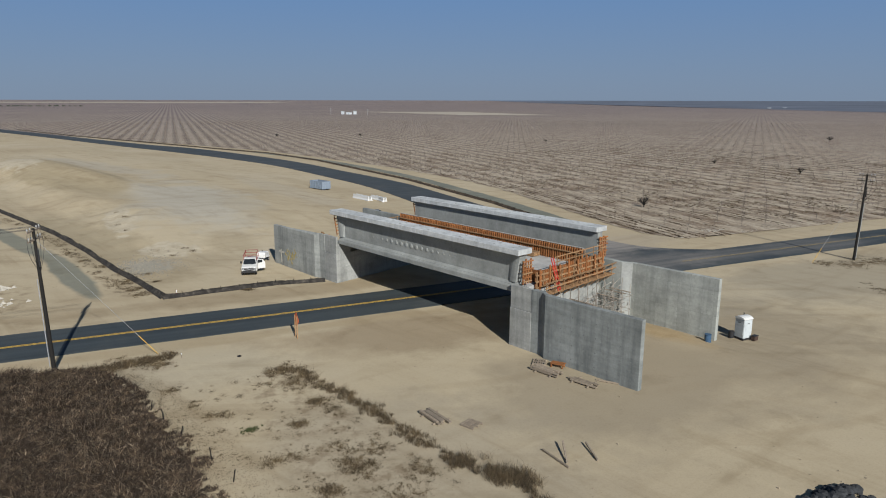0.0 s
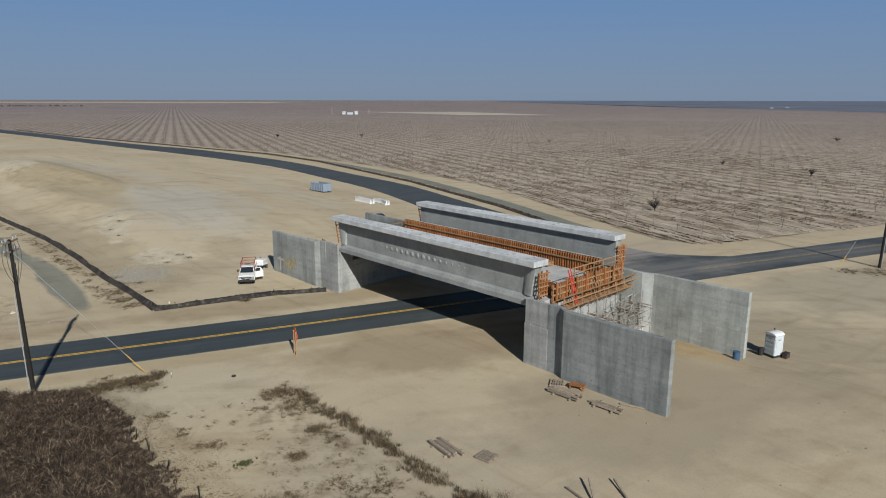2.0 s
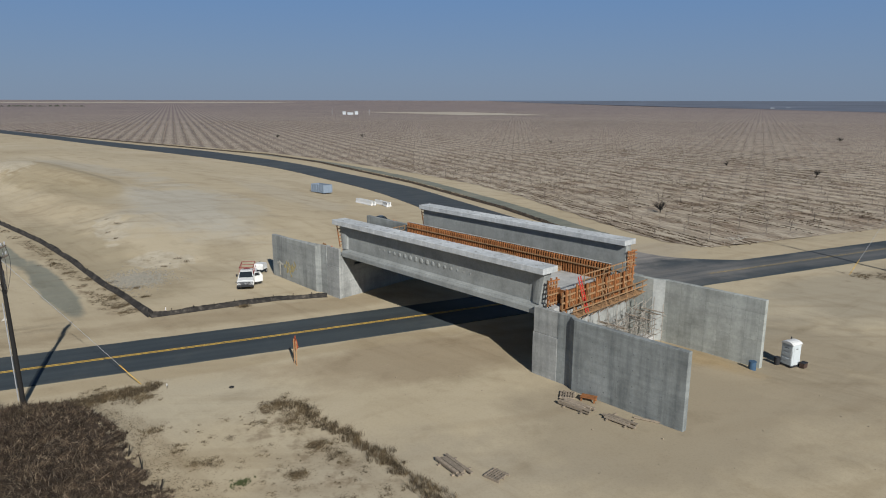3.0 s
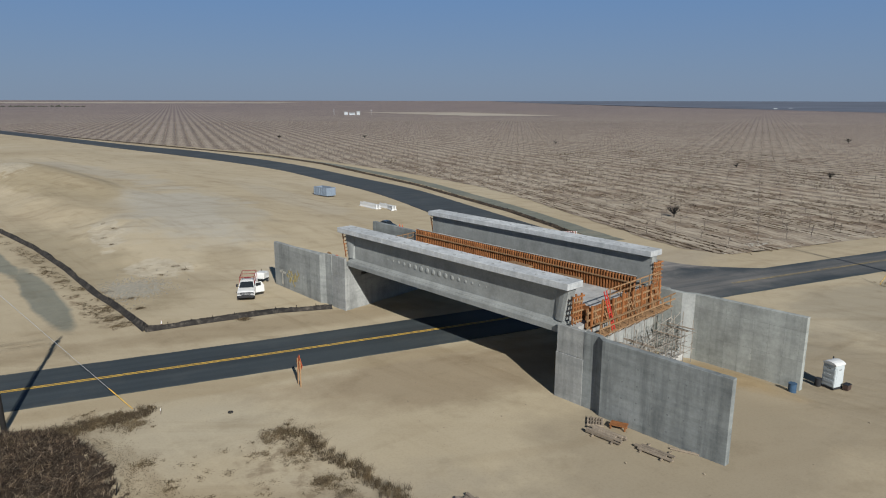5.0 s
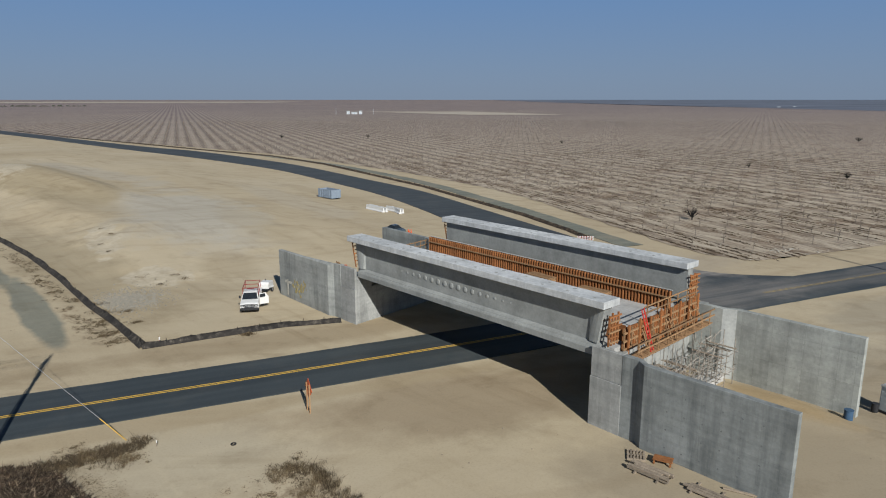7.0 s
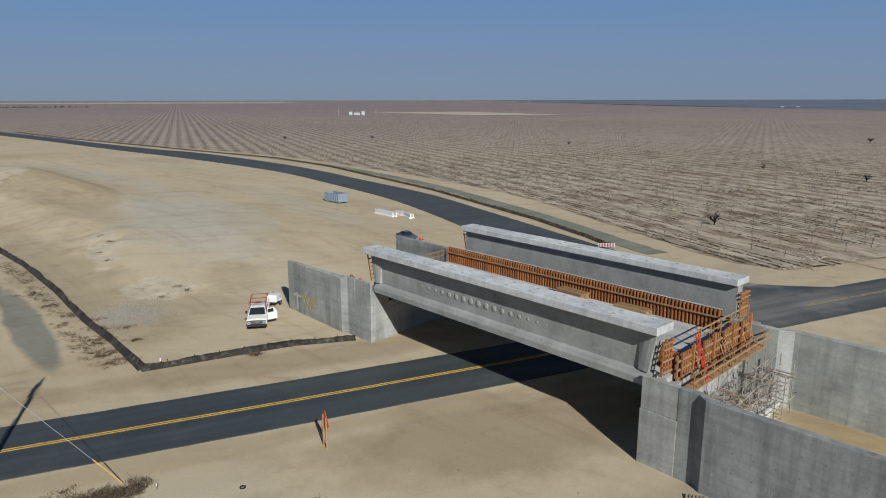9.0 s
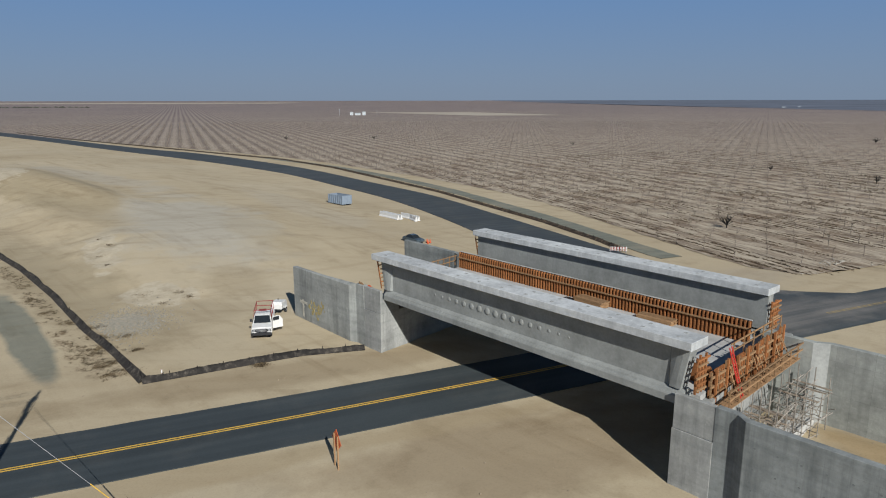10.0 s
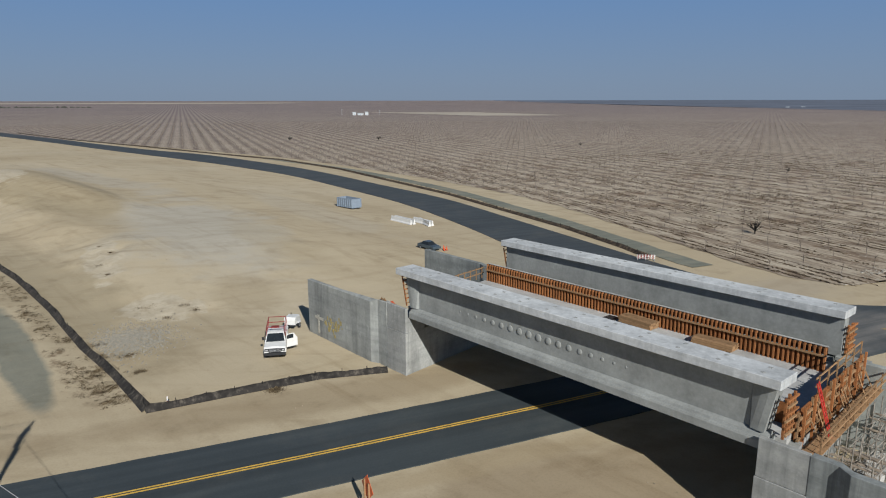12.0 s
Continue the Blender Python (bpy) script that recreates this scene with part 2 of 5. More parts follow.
def concrete_material(name, tone, stain=0.5, boards=0.0):
    k = Nodes(name, 0.85)
    v = k.coords()
    big = k.noise(v, 0.35, 6, 0.65)
    fine = k.noise(v, 4.0, 6, 0.75)
    drip = k.noise(k.coords((1.3, 1.3, 0.12)), 1.0, 5, 0.65)
    lifts = k.noise(k.coords((0.12, 0.12, 1.4)), 1.0, 4, 0.6)
    spots = k.noise(v, 1.7, 2, 0.5)
    c = k.ramp(big, [(0.28, tuple(t * 0.72 for t in tone)), (0.5, tone), (0.72, tuple(t * 1.22 for t in tone))])
    c = k.mix(stain, c, k.ramp(drip, [(0.3, (0.62, 0.63, 0.64)), (0.52, (1, 1, 1)), (0.75, (1.12, 1.12, 1.12))]), "MULTIPLY")
    c = k.mix(stain * 0.8, c, k.ramp(spots, [(0.66, (1, 1, 1)), (0.74, (1.35, 1.34, 1.32))]), "MULTIPLY")
    c = k.mix(stain, c, k.ramp(lifts, [(0.35, (0.82, 0.83, 0.83)), (0.5, (1, 1, 1)), (0.7, (1.12, 1.12, 1.1))]), "MULTIPLY")
    if boards:
        br = k.n("TexBrick", Scale=1.0)
        br.offset = 0.0
        br.inputs["Brick Width"].default_value, br.inputs["Row Height"].default_value = 1.22, 2.44
        br.inputs["Mortar Size"].default_value = 0.012
        br.inputs["Color1"].default_value = (0.86, 0.86, 0.86, 1)
        br.inputs["Color2"].default_value = (1.1, 1.1, 1.1, 1)
        br.inputs["Mortar"].default_value = (0.7, 0.7, 0.7, 1)
        mp = k.n("Mapping")
        mp.inputs["Rotation"].default_value = (radians(-90), 0, 0)
        k.link(k.n("TexCoord").outputs["Object"], mp.inputs["Vector"])
        k.link(mp.outputs[0], br.inputs["Vector"])
        c = k.mix(boards, c, br.outputs["Color"], "MULTIPLY")
    c = k.mix(0.65, c, k.ramp(fine, [(0.25, (0.70, 0.70, 0.70)), (0.7, (1.12, 1.12, 1.12))]), "MULTIPLY")
    k.bump(fine, 0.25, 0.01)
    return k.done(c)


def wood_material(name, tone, rough=0.8):
    k = Nodes(name, rough)
    grain = k.noise(k.coords((2, 2, 14)), 1.5, 6, 0.7)
    c = k.ramp(grain, [(0.3, tuple(t * 0.6 for t in tone)), (0.55, tone), (0.8, tuple(min(1, t * 1.3) for t in tone))])
    c = k.mix(0.6, c, k.ramp(random_of(k), [(0.0, (0.6, 0.6, 0.6)), (1.0, (1.25, 1.22, 1.18))]), "MULTIPLY")
    return k.done(c)


def plant_material(name, stops, clump=0.7, lo=0.5, hi=1.6):
    k = Nodes(name, 0.95)
    geo = k.n("NewGeometry")
    c = k.ramp(geo.outputs["Random Per Island"], stops)
    c = k.mix(0.85, c, k.ramp(k.noise(k.coords(world=True), clump, 5, 0.7), [(0.3, (lo, lo, lo * 1.05)), (0.5, (0.95, 0.93, 0.9)), (0.7, (hi, hi * 0.95, hi * 0.86))]), "MULTIPLY")
    return k.done(c)


GRID_X, GRID_Y = 6.3, 6.1        # spacing of the orchard trees
SAND = sand_material()
JUNCTION = ((58, 88, 13, 13, 0.0, 0.8), (67, 87, 10, 8, 0.0, 0.95), (60, 74, 14, 6.5, 0.06, 0.5), (85, 74, 30, 4.5, 0.07, 0.35))
ASPHALT = asphalt_material("asphalt", (0.046, 0.056, 0.060), 0.10, JUNCTION)
ASPHALT_DUSTY = asphalt_material("dusty_asphalt", (0.055, 0.063, 0.066), 0.14, JUNCTION)
OLD_ASPHALT = asphalt_material("old_asphalt", (0.18, 0.185, 0.145), 0.9)
FIELD = field_material()
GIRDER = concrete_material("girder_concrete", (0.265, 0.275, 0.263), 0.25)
# flange tone is about twice as pale as the web tone
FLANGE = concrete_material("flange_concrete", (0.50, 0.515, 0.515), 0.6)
WALL = concrete_material("wall_concrete", (0.23, 0.245, 0.238), 0.95, 0.4)
LEFT_WING = concrete_material("streaked_wall_concrete", (0.285, 0.295, 0.28), 0.9, 0.3)
FAR_WING = concrete_material("pale_wall_concrete", (0.345, 0.36, 0.335), 0.55, 0.75)
BLOTCH = concrete_material("blotched_concrete", (0.155, 0.165, 0.16), 0.5)
PIER = concrete_material("pier_concrete", (0.315, 0.32, 0.305), 0.75)
DECK = concrete_material("deck_concrete", (0.43, 0.425, 0.405), 0.3)
YELLOW = plain("road_paint", (0.66, 0.41, 0.075), 0.7, 0, 0.3, 3)
FADED_YELLOW = plain("worn_road_paint", (0.36, 0.27, 0.12), 0.8, 0, 0.5, 1.2)
FORM = wood_material("form_plywood", (0.22, 0.088, 0.032))
SHADED_FORM = wood_material("shaded_plywood", (0.11, 0.055, 0.03))
STUD = wood_material("form_stud", (0.33, 0.135, 0.05))
TIMBER = wood_material("timber", (0.31, 0.19, 0.10))
GREY_WOOD = wood_material("weathered_timber", (0.29, 0.24, 0.185))
POLE_WOOD = wood_material("pole_wood", (0.018, 0.017, 0.016))
STEEL = plain("galvanised_steel", (0.42, 0.43, 0.44), 0.55, 0.3)
TUBE = plain("rusty_tube", (0.33, 0.30, 0.26), 0.6, 0.2, 0.5, 2)
WIRE = plain("cable_black", (0.05, 0.05, 0.05), 0.6)
def fabric_material(name, dark, dusty):
    k = Nodes(name, 0.9)
    fold = k.noise(k.coords((2.2, 2.2, 0.8)), 1.0, 5, 0.7)
    dust = k.noise(k.coords(), 0.5, 5, 0.65)
    c = k.ramp(fold, [(0.3, dark), (0.52, tuple(d * 1.6 for d in dark)), (0.72, dusty)])
    c = k.mix(0.7, c, k.ramp(dust, [(0.35, (0.6, 0.6, 0.6)), (0.6, (1.3, 1.25, 1.2))]), "MULTIPLY")
    k.bump(fold, 0.8, 0.1)
    return k.done(c)


BLACK_FABRIC = fabric_material("black_fabric", (0.022, 0.020, 0.018), (0.13, 0.115, 0.095))
BROWN_FABRIC = fabric_material("dusty_fabric", (0.035, 0.027, 0.02), (0.20, 0.15, 0.10))
WHITE = plain("white_paint", (0.66, 0.66, 0.64), 0.4, 0, 0.12)
DARK_GLASS = plain("tinted_glass", (0.02, 0.025, 0.03), 0.08)
RUBBER = plain("rubber", (0.025, 0.025, 0.025), 0.85)
DARK = plain("dark_plastic", (0.03, 0.03, 0.032), 0.6)
RED = plain("red_paint", (0.24, 0.035, 0.032), 0.5)
LADDER_RED = plain("ladder_red", (0.50, 0.045, 0.032), 0.5)
ORANGE = plain("orange_sheet", (0.62, 0.11, 0.04), 0.6)
BLUE_GREY = plain("blue_grey_paint", (0.22, 0.27, 0.33), 0.6, 0, 0.3)
BLUE = plain("blue_plastic", (0.05, 0.10, 0.17), 0.6)
BRUSH = plant_material("dry_brush", [(0.0, (0.022, 0.015, 0.010)), (0.5, (0.062, 0.043, 0.029)), (0.82, (0.12, 0.09, 0.062)), (1.0, (0.30, 0.245, 0.18))], 1.5, 0.22, 2.2)
WEED = plant_material("dry_weed", [(0.0, (0.055, 0.04, 0.024)), (0.6, (0.115, 0.086, 0.05)), (1.0, (0.20, 0.155, 0.095))])
GREEN_WEED = plant_material("green_weed", [(0.0, (0.04, 0.055, 0.02)), (1.0, (0.09, 0.10, 0.045))])
TWIG = plant_material("twig", [(0.0, (0.11, 0.092, 0.08)), (1.0, (0.21, 0.18, 0.155))])

# ---- mesh helpers ----


def part(name, bm, material, parent=None, label="", m=None):
    """Links a bmesh as one mesh object, under a thing or a part."""
    mesh = bpy.data.meshes.new(name)
    bm.normal_update()
    bm.to_mesh(mesh)
    bm.free()
    mesh.materials.append(material)
    ob = new(name, mesh)
    if parent:
        ob.parent = parent
    if m is not None:
        ob.matrix_basis = m
    if label:
        ob["label"] = label
    return ob


def share(name, mesh, parent, m):
    ob = new(name, mesh)
    ob.parent = parent
    ob.matrix_basis = m
    return ob


def thing(name, m, label, category, group="", kind=""):
    ob = new(name)
    ob.matrix_world = m
    return tagged(ob, label, category, group, kind)


def boxes(*specs, bm=None):
    """Boxes (x0, y0, z0, x1, y1, z1) in one bmesh."""
    bm = bm or bmesh.new()
    for x0, y0, z0, x1, y1, z1 in specs:
        vs = [bm.verts.new((x, y, z)) for x in (x0, x1) for y in (y0, y1) for z in (z0, z1)]
        for f in ((0, 1, 3, 2), (4, 6, 7, 5), (0, 4, 5, 1), (2, 3, 7, 6), (0, 2, 6, 4), (1, 5, 7, 3)):
            bm.faces.new([vs[i] for i in f])
    return bm


def bevelled(bm, width, segments=1):
    bmesh.ops.bevel(bm, geom=bm.edges[:], offset=width, segments=segments, affect="EDGES", clamp_overlap=True)
    return bm


def prism(outline, x0, x1, shift=0.0, bm=None):
    """A closed outline of (y, z) drawn along x. shift: x moved per y, for skewed ends."""
    bm = bm or bmesh.new()
    a_ = [bm.verts.new((x0 + shift * y, y, z)) for y, z in outline]
    b_ = [bm.verts.new((x1 + shift * y, y, z)) for y, z in outline]
    n = len(outline)
    for i in range(n):
        bm.faces.new((a_[i], a_[(i + 1) % n], b_[(i + 1) % n], b_[i]))
    bm.faces.new(a_[::-1])
    bm.faces.new(b_)
    bmesh.ops.recalc_face_normals(bm, faces=bm.faces[:])
    return bm


def slab(outline, z0, z1, bm=None):
    """A closed plan of (x, y) from z0 to z1."""
    bm = bm or bmesh.new()
    tops = z1 if isinstance(z1, (list, tuple)) else [z1] * len(outline)
    a_ = [bm.verts.new((x, y, z0)) for x, y in outline]
    b_ = [bm.verts.new((x, y, z)) for (x, y), z in zip(outline, tops)]
    n = len(outline)
    for i in range(n):
        bm.faces.new((a_[i], a_[(i + 1) % n], b_[(i + 1) % n], b_[i]))
    bm.faces.new(a_[::-1])
    bm.faces.new(b_)
    bmesh.ops.recalc_face_normals(bm, faces=bm.faces[:])
    return bm


def rod(bm, a, b, r, r2=None, sides=6):
    """A round bar from a to b."""
    a, b = Vector(a), Vector(b)
    q = (b - a).to_track_quat("Z", "Y")
    rings = []
    for p, rad in ((a, r), (b, r if r2 is None else r2)):
        rings.append([bm.verts.new(p + q @ Vector((rad * math.cos(i * math.tau / sides), rad * math.sin(i * math.tau / sides), 0))) for i in range(sides)])
    for i in range(sides):
        j = (i + 1) % sides
        bm.faces.new((rings[0][i], rings[0][j], rings[1][j], rings[1][i]))
    bm.faces.new(rings[0][::-1])
    bm.faces.new(rings[1])
    return bm


def beam(bm, a, b, w, h):
    """A square bar from a to b."""
    a, b = Vector(a), Vector(b)
    q = (b - a).to_track_quat("Z", "Y")
    rings = [[bm.verts.new(p + q @ Vector((sx * w / 2, sy * h / 2, 0))) for sx, sy in ((-1, -1), (1, -1), (1, 1), (-1, 1))] for p in (a, b)]
    for i in range(4):
        j = (i + 1) % 4
        bm.faces.new((rings[0][i], rings[0][j], rings[1][j], rings[1][i]))
    bm.faces.new(rings[0][::-1])
    bm.faces.new(rings[1])
    return bm


def along(points, step):
    """Points at even steps along a polyline."""
    out, carry = [], 0.0
    for (x0, y0), (x1, y1) in zip(points, points[1:]):
        d = math.hypot(x1 - x0, y1 - y0)
        t = carry
        while t < d:
            out.append((x0 + (x1 - x0) * t / d, y0 + (y1 - y0) * t / d, math.atan2(y1 - y0, x1 - x0)))
            t += step
        carry = t - d
    return out


def smooth(points, n=6):
    """A Catmull-Rom curve through the points."""
    p = [points[0]] + list(points) + [points[-1]]
    out = []
    for i in range(1, len(p) - 2):
        for j in range(n):
            t = j / n
            out.append(tuple(0.5 * (2 * b + (c - a) * t + (2 * a - 5 * b + 4 * c - d) * t * t + (3 * b - a - 3 * c + d) * t ** 3)
                             for a, b, c, d in zip(p[i - 1], p[i], p[i + 1], p[i + 2])))
    return out + [tuple(points[-1])]


def interp(x, table):
    return float(np.interp(x, [q[0] for q in table], [q[1] for q in table]))


# ---- the ground and the roads ----


def bell(x, y, cx, cy, rx, ry, turn=0.0):
    c, s = math.cos(turn), math.sin(turn)
    dx, dy = x - cx, y - cy
    return math.exp(-((dx * c + dy * s) / rx) ** 2 - ((dy * c - dx * s) / ry) ** 2)


def rise(x, y):
    """The plain climbs faintly towards its far rim."""
    return 19.5 * max(0.0, (max(abs(x), abs(y)) - 1300) / 2100) ** 2


CREST = [(60, 30), (90, 14), (100, 4), (106, -0.5), (112, -6), (122, -10), (134, -11.5), (146, -15.5), (170, -25), (210, -40), (300, -75)]
ROAD_SIDE = [(60, 40), (120, 47), (147, 47.5), (175, 45), (203, 39), (244, 30), (287, 13), (327, -5), (383, -32), (561, -115)]


def ease(v, a, b):
    t = min(1.0, max(0.0, (v - a) / (b - a)))
    return t * t * (3 - 2 * t)


def pad(x, y):
    """The graded fill that stands above the silt fence, with an eroded bank on that side."""
    d = x - interp(y, CREST)
    gully = 2.6 * noise.noise((x * 0.09, y * 0.06, 1.7)) + 0.5 * noise.noise((x * 0.4, y * 0.3, 4.4))
    bank = ease(d + gully, -8.5, 3.5)
    far = ease(interp(y, ROAD_SIDE) - x, 4, 45) * ease(y, 96, 140) * (1 - ease(y, 330, 420))
    scar = bell(x, y, -11.8, 131, 3.0, 11, 0.16) + bell(x, y, -3.4, 106.5, 4.2, 5.4, 0.7)
    rill = abs(noise.noise((x * 0.42, y * 0.16, 9.0))) + 0.5 * abs(noise.noise((x * 0.9, y * 0.5, 2.0)))
    return 2.2 * bank * far + (0.25 - 0.9 * rill) * min(1.0, scar)


MOUNDS = [(-40, 232, 9, 34, 0.35, 2.6), (-22, 196, 5, 26, 0.42, 1.6), (-6, 92, 3, 1.6, 0.3, 0.15), (42.1, 48.6, 1.3, 5.5, 0.36, 0.55)]


def height(x, y):
    h = sum(k * bell(x, y, cx, cy, rx, ry, turn) for cx, cy, rx, ry, turn, k in MOUNDS) + pad(x, y)
    near = max(0.0, 1 - math.hypot(x - 15, y - 70) / 160)
    h += 0.06 * near * noise.noise((x * 0.12, y * 0.12, 0.3)) + 0.035 * near * noise.noise((x * 0.5, y * 0.5, 3.1))
    road = abs(y - interp(x, ROAD))
    h *= min(1.0, max(0.0, (road - 4.0) / 4.0))
    return h + rise(x, y) - 0.03


ROAD = [(-600, 38.0), (-60, 64.9), (-18, 67.2), (7, 68.4), (25, 69.5), (65, 72.7), (112, 75.9), (600, 110.0)]


def steps(lo, hi, fine, limit):
    out, v, d = [], lo, fine
    while v < hi:
        out.append(v)
        v += fine
    out.append(hi)
    v = hi
    while v < limit:
        d *= 1.25
        v += d
        out.append(min(v, limit))
    v, d = lo, fine
    while v > -limit:
        d *= 1.25
        v -= d
        out.insert(0, max(v, -limit))
    return out


def sheet(xs, ys, f):
    verts = [(x, y, f(x, y)) for y in ys for x in xs]
    n = len(xs)
    faces = [(j * n + i, j * n + i + 1, (j + 1) * n + i + 1, (j + 1) * n + i) for j in range(len(ys) - 1) for i in range(n - 1)]
    return verts, faces


def flat_mesh(name, verts, faces, material, shade=True):
    mesh = bpy.data.meshes.new(name)
    mesh.from_pydata(verts, [], faces)
    mesh.materials.append(material)
    if shade:
        mesh.shade_smooth()
    return new(name, mesh)


gv, gf = sheet(steps(-60, 70, 0.8, 3400), steps(20, 230, 0.8, 3400), height)
tagged(flat_mesh("ground", gv, gf, SAND), "bare pale sandy earth graded flat by machines", "ground", kind="structure")


def lift(x, y):
    """How far the fields stand over the plain's own sheet, far off."""
    return min(3.0, max(0.0, (max(abs(x), abs(y)) - 900) / 500))


def ribbon(left, right, z, skirt=0.06):
    """A road top between two edges, with a low side face on each."""
    bm = bmesh.new()
    rows = []
    for (x0, y0), (x1, y1) in zip(left, right):
        rows.append([bm.verts.new((x0, y0, z - skirt)), bm.verts.new((x0, y0, z)), bm.verts.new(((x0 + x1) / 2, (y0 + y1) / 2, z + 0.03)), bm.verts.new((x1, y1, z)), bm.verts.new((x1, y1, z - skirt))])
    for r0, r1 in zip(rows, rows[1:]):
        for i in range(4):
            bm.faces.new((r0[i], r0[i + 1], r1[i + 1], r1[i]))
    bmesh.ops.recalc_face_normals(bm, faces=bm.faces[:])
    return bm


def offset(points, d, wobble=0.0):
    out = []
    for i, (x, y) in enumerate(points):
        x0, y0 = points[max(0, i - 1)]
        x1, y1 = points[min(len(points) - 1, i + 1)]
        k = math.hypot(x1 - x0, y1 - y0)
        e_ = d + wobble * noise.noise((x * 0.4, y * 0.4, d))
        out.append((x - (y1 - y0) / k * e_, y + (x1 - x0) / k * e_))
    return out


line = [(x, y) for x, y, _ in along(ROAD, 1.5)]
tagged(part("road", ribbon(offset(line, -4.05, 0.07), offset(line, 4.05, 0.07), 0.05), ASPHALT), "dark two-lane asphalt road with dusty edges", "road", kind="structure")

curve_left = smooth([(-300, 925), (-114, 561), (-31, 383), (-4, 327), (14, 287), (30.5, 244), (40, 203), (45.6, 174.5), (47.8, 147), (48, 123), (47, 100), (46, 84), (44, 74)])
curve_right = smooth([(-300, 985), (-121, 612), (-24, 402), (5, 349), (24, 304), (40, 257), (50.5, 210), (57.5, 177), (59.8, 147), (61.3, 123), (63, 100), (66, 84), (76, 77)])
tagged(part("road_curve", ribbon(curve_left, curve_right, 0.035), ASPHALT_DUSTY), "dark asphalt bypass road bending past the bridge", "road", kind="structure")

track = smooth([(30, 316), (50, 260.5), (59, 223), (64.3, 191), (66.4, 161), (67.3, 138.6), (67.3, 120), (67.0, 108), (67.2, 101)])
tagged(part("track", ribbon(offset(track, -1.9, 0.35), offset(track, 1.9, 0.35), 0.03), OLD_ASPHALT), "faded grey-green strip of old asphalt", "track", kind="structure")


def painted(points, d0, d1):
    bm = bmesh.new()
    l, r = offset(points, d0), offset(points, d1)
    a_ = [(bm.verts.new((*p, 0.088)), bm.verts.new((*q, 0.088))) for p, q in zip(l, r)]
    for (p, q), (p1, q1) in zip(a_, a_[1:]):
        bm.faces.new((p, q, q1, p1))
    bmesh.ops.recalc_face_normals(bm, faces=bm.faces[:])
    return bm


for x0, x1 in ((-200, 42), (65, 560)):
    piece = [p for p in line if x0 <= p[0] <= x1]
    for d in (-0.22, 0.06):
        tagged(part("road_line", painted(piece, d, d + (0.16 if x1 < 60 else 0.12)), YELLOW if x1 < 60 else FADED_YELLOW), "solid yellow centre line painted on the asphalt", "road marking", kind="structure")

# ---- the orchard field ----
EDGE = [(84, 80), (86.4, 76.8), (92, 73.9), (101, 73.0), (115, 74.4), (132, 75.3), (155, 77.0), (180, 75.5), (221, 67.5), (273, 52.8), (314, 38.0), (396, -6.5), (506, -72.5), (634, -131), (900, -265), (1500, -560), (4800, -1500)]


def south(x):
    return 86.0 + 0.05 * max(0, x - 85)


fy = [84 + 1.5 * i for i in range(75)]
while fy[-1] < 3150:
    fy.append(fy[-1] + max(1.5, (fy[-1] - 190) * 0.07))
fy.append(3396)
verts, faces, cols = [], [], 60
for y in fy:
    x0 = interp(y, EDGE) + 0.8 * noise.noise((y * 0.2, 0, 0))
    for i in range(cols + 1):
        x = x0 + (3396 - x0) * (i / cols) ** 2.4
        yy = max(y, south(x)) if y < 400 else y
        verts.append((x, yy, 0.035 + rise(x, yy) + lift(x, yy)))
n = cols + 1
faces = [(j * n + i, j * n + i + 1, (j + 1) * n + i + 1, (j + 1) * n + i) for j in range(len(fy) - 1) for i in range(cols)]
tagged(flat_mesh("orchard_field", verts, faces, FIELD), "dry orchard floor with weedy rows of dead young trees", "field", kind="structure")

# ---- the bridge: x along the girders, y across them ----
BRIDGE = pose(16.18, 80.07, 0, 0, 0, math.degrees(math.atan2(-0.936, 0.352)))
SKEW = -0.139
DECK_Z = 5.45


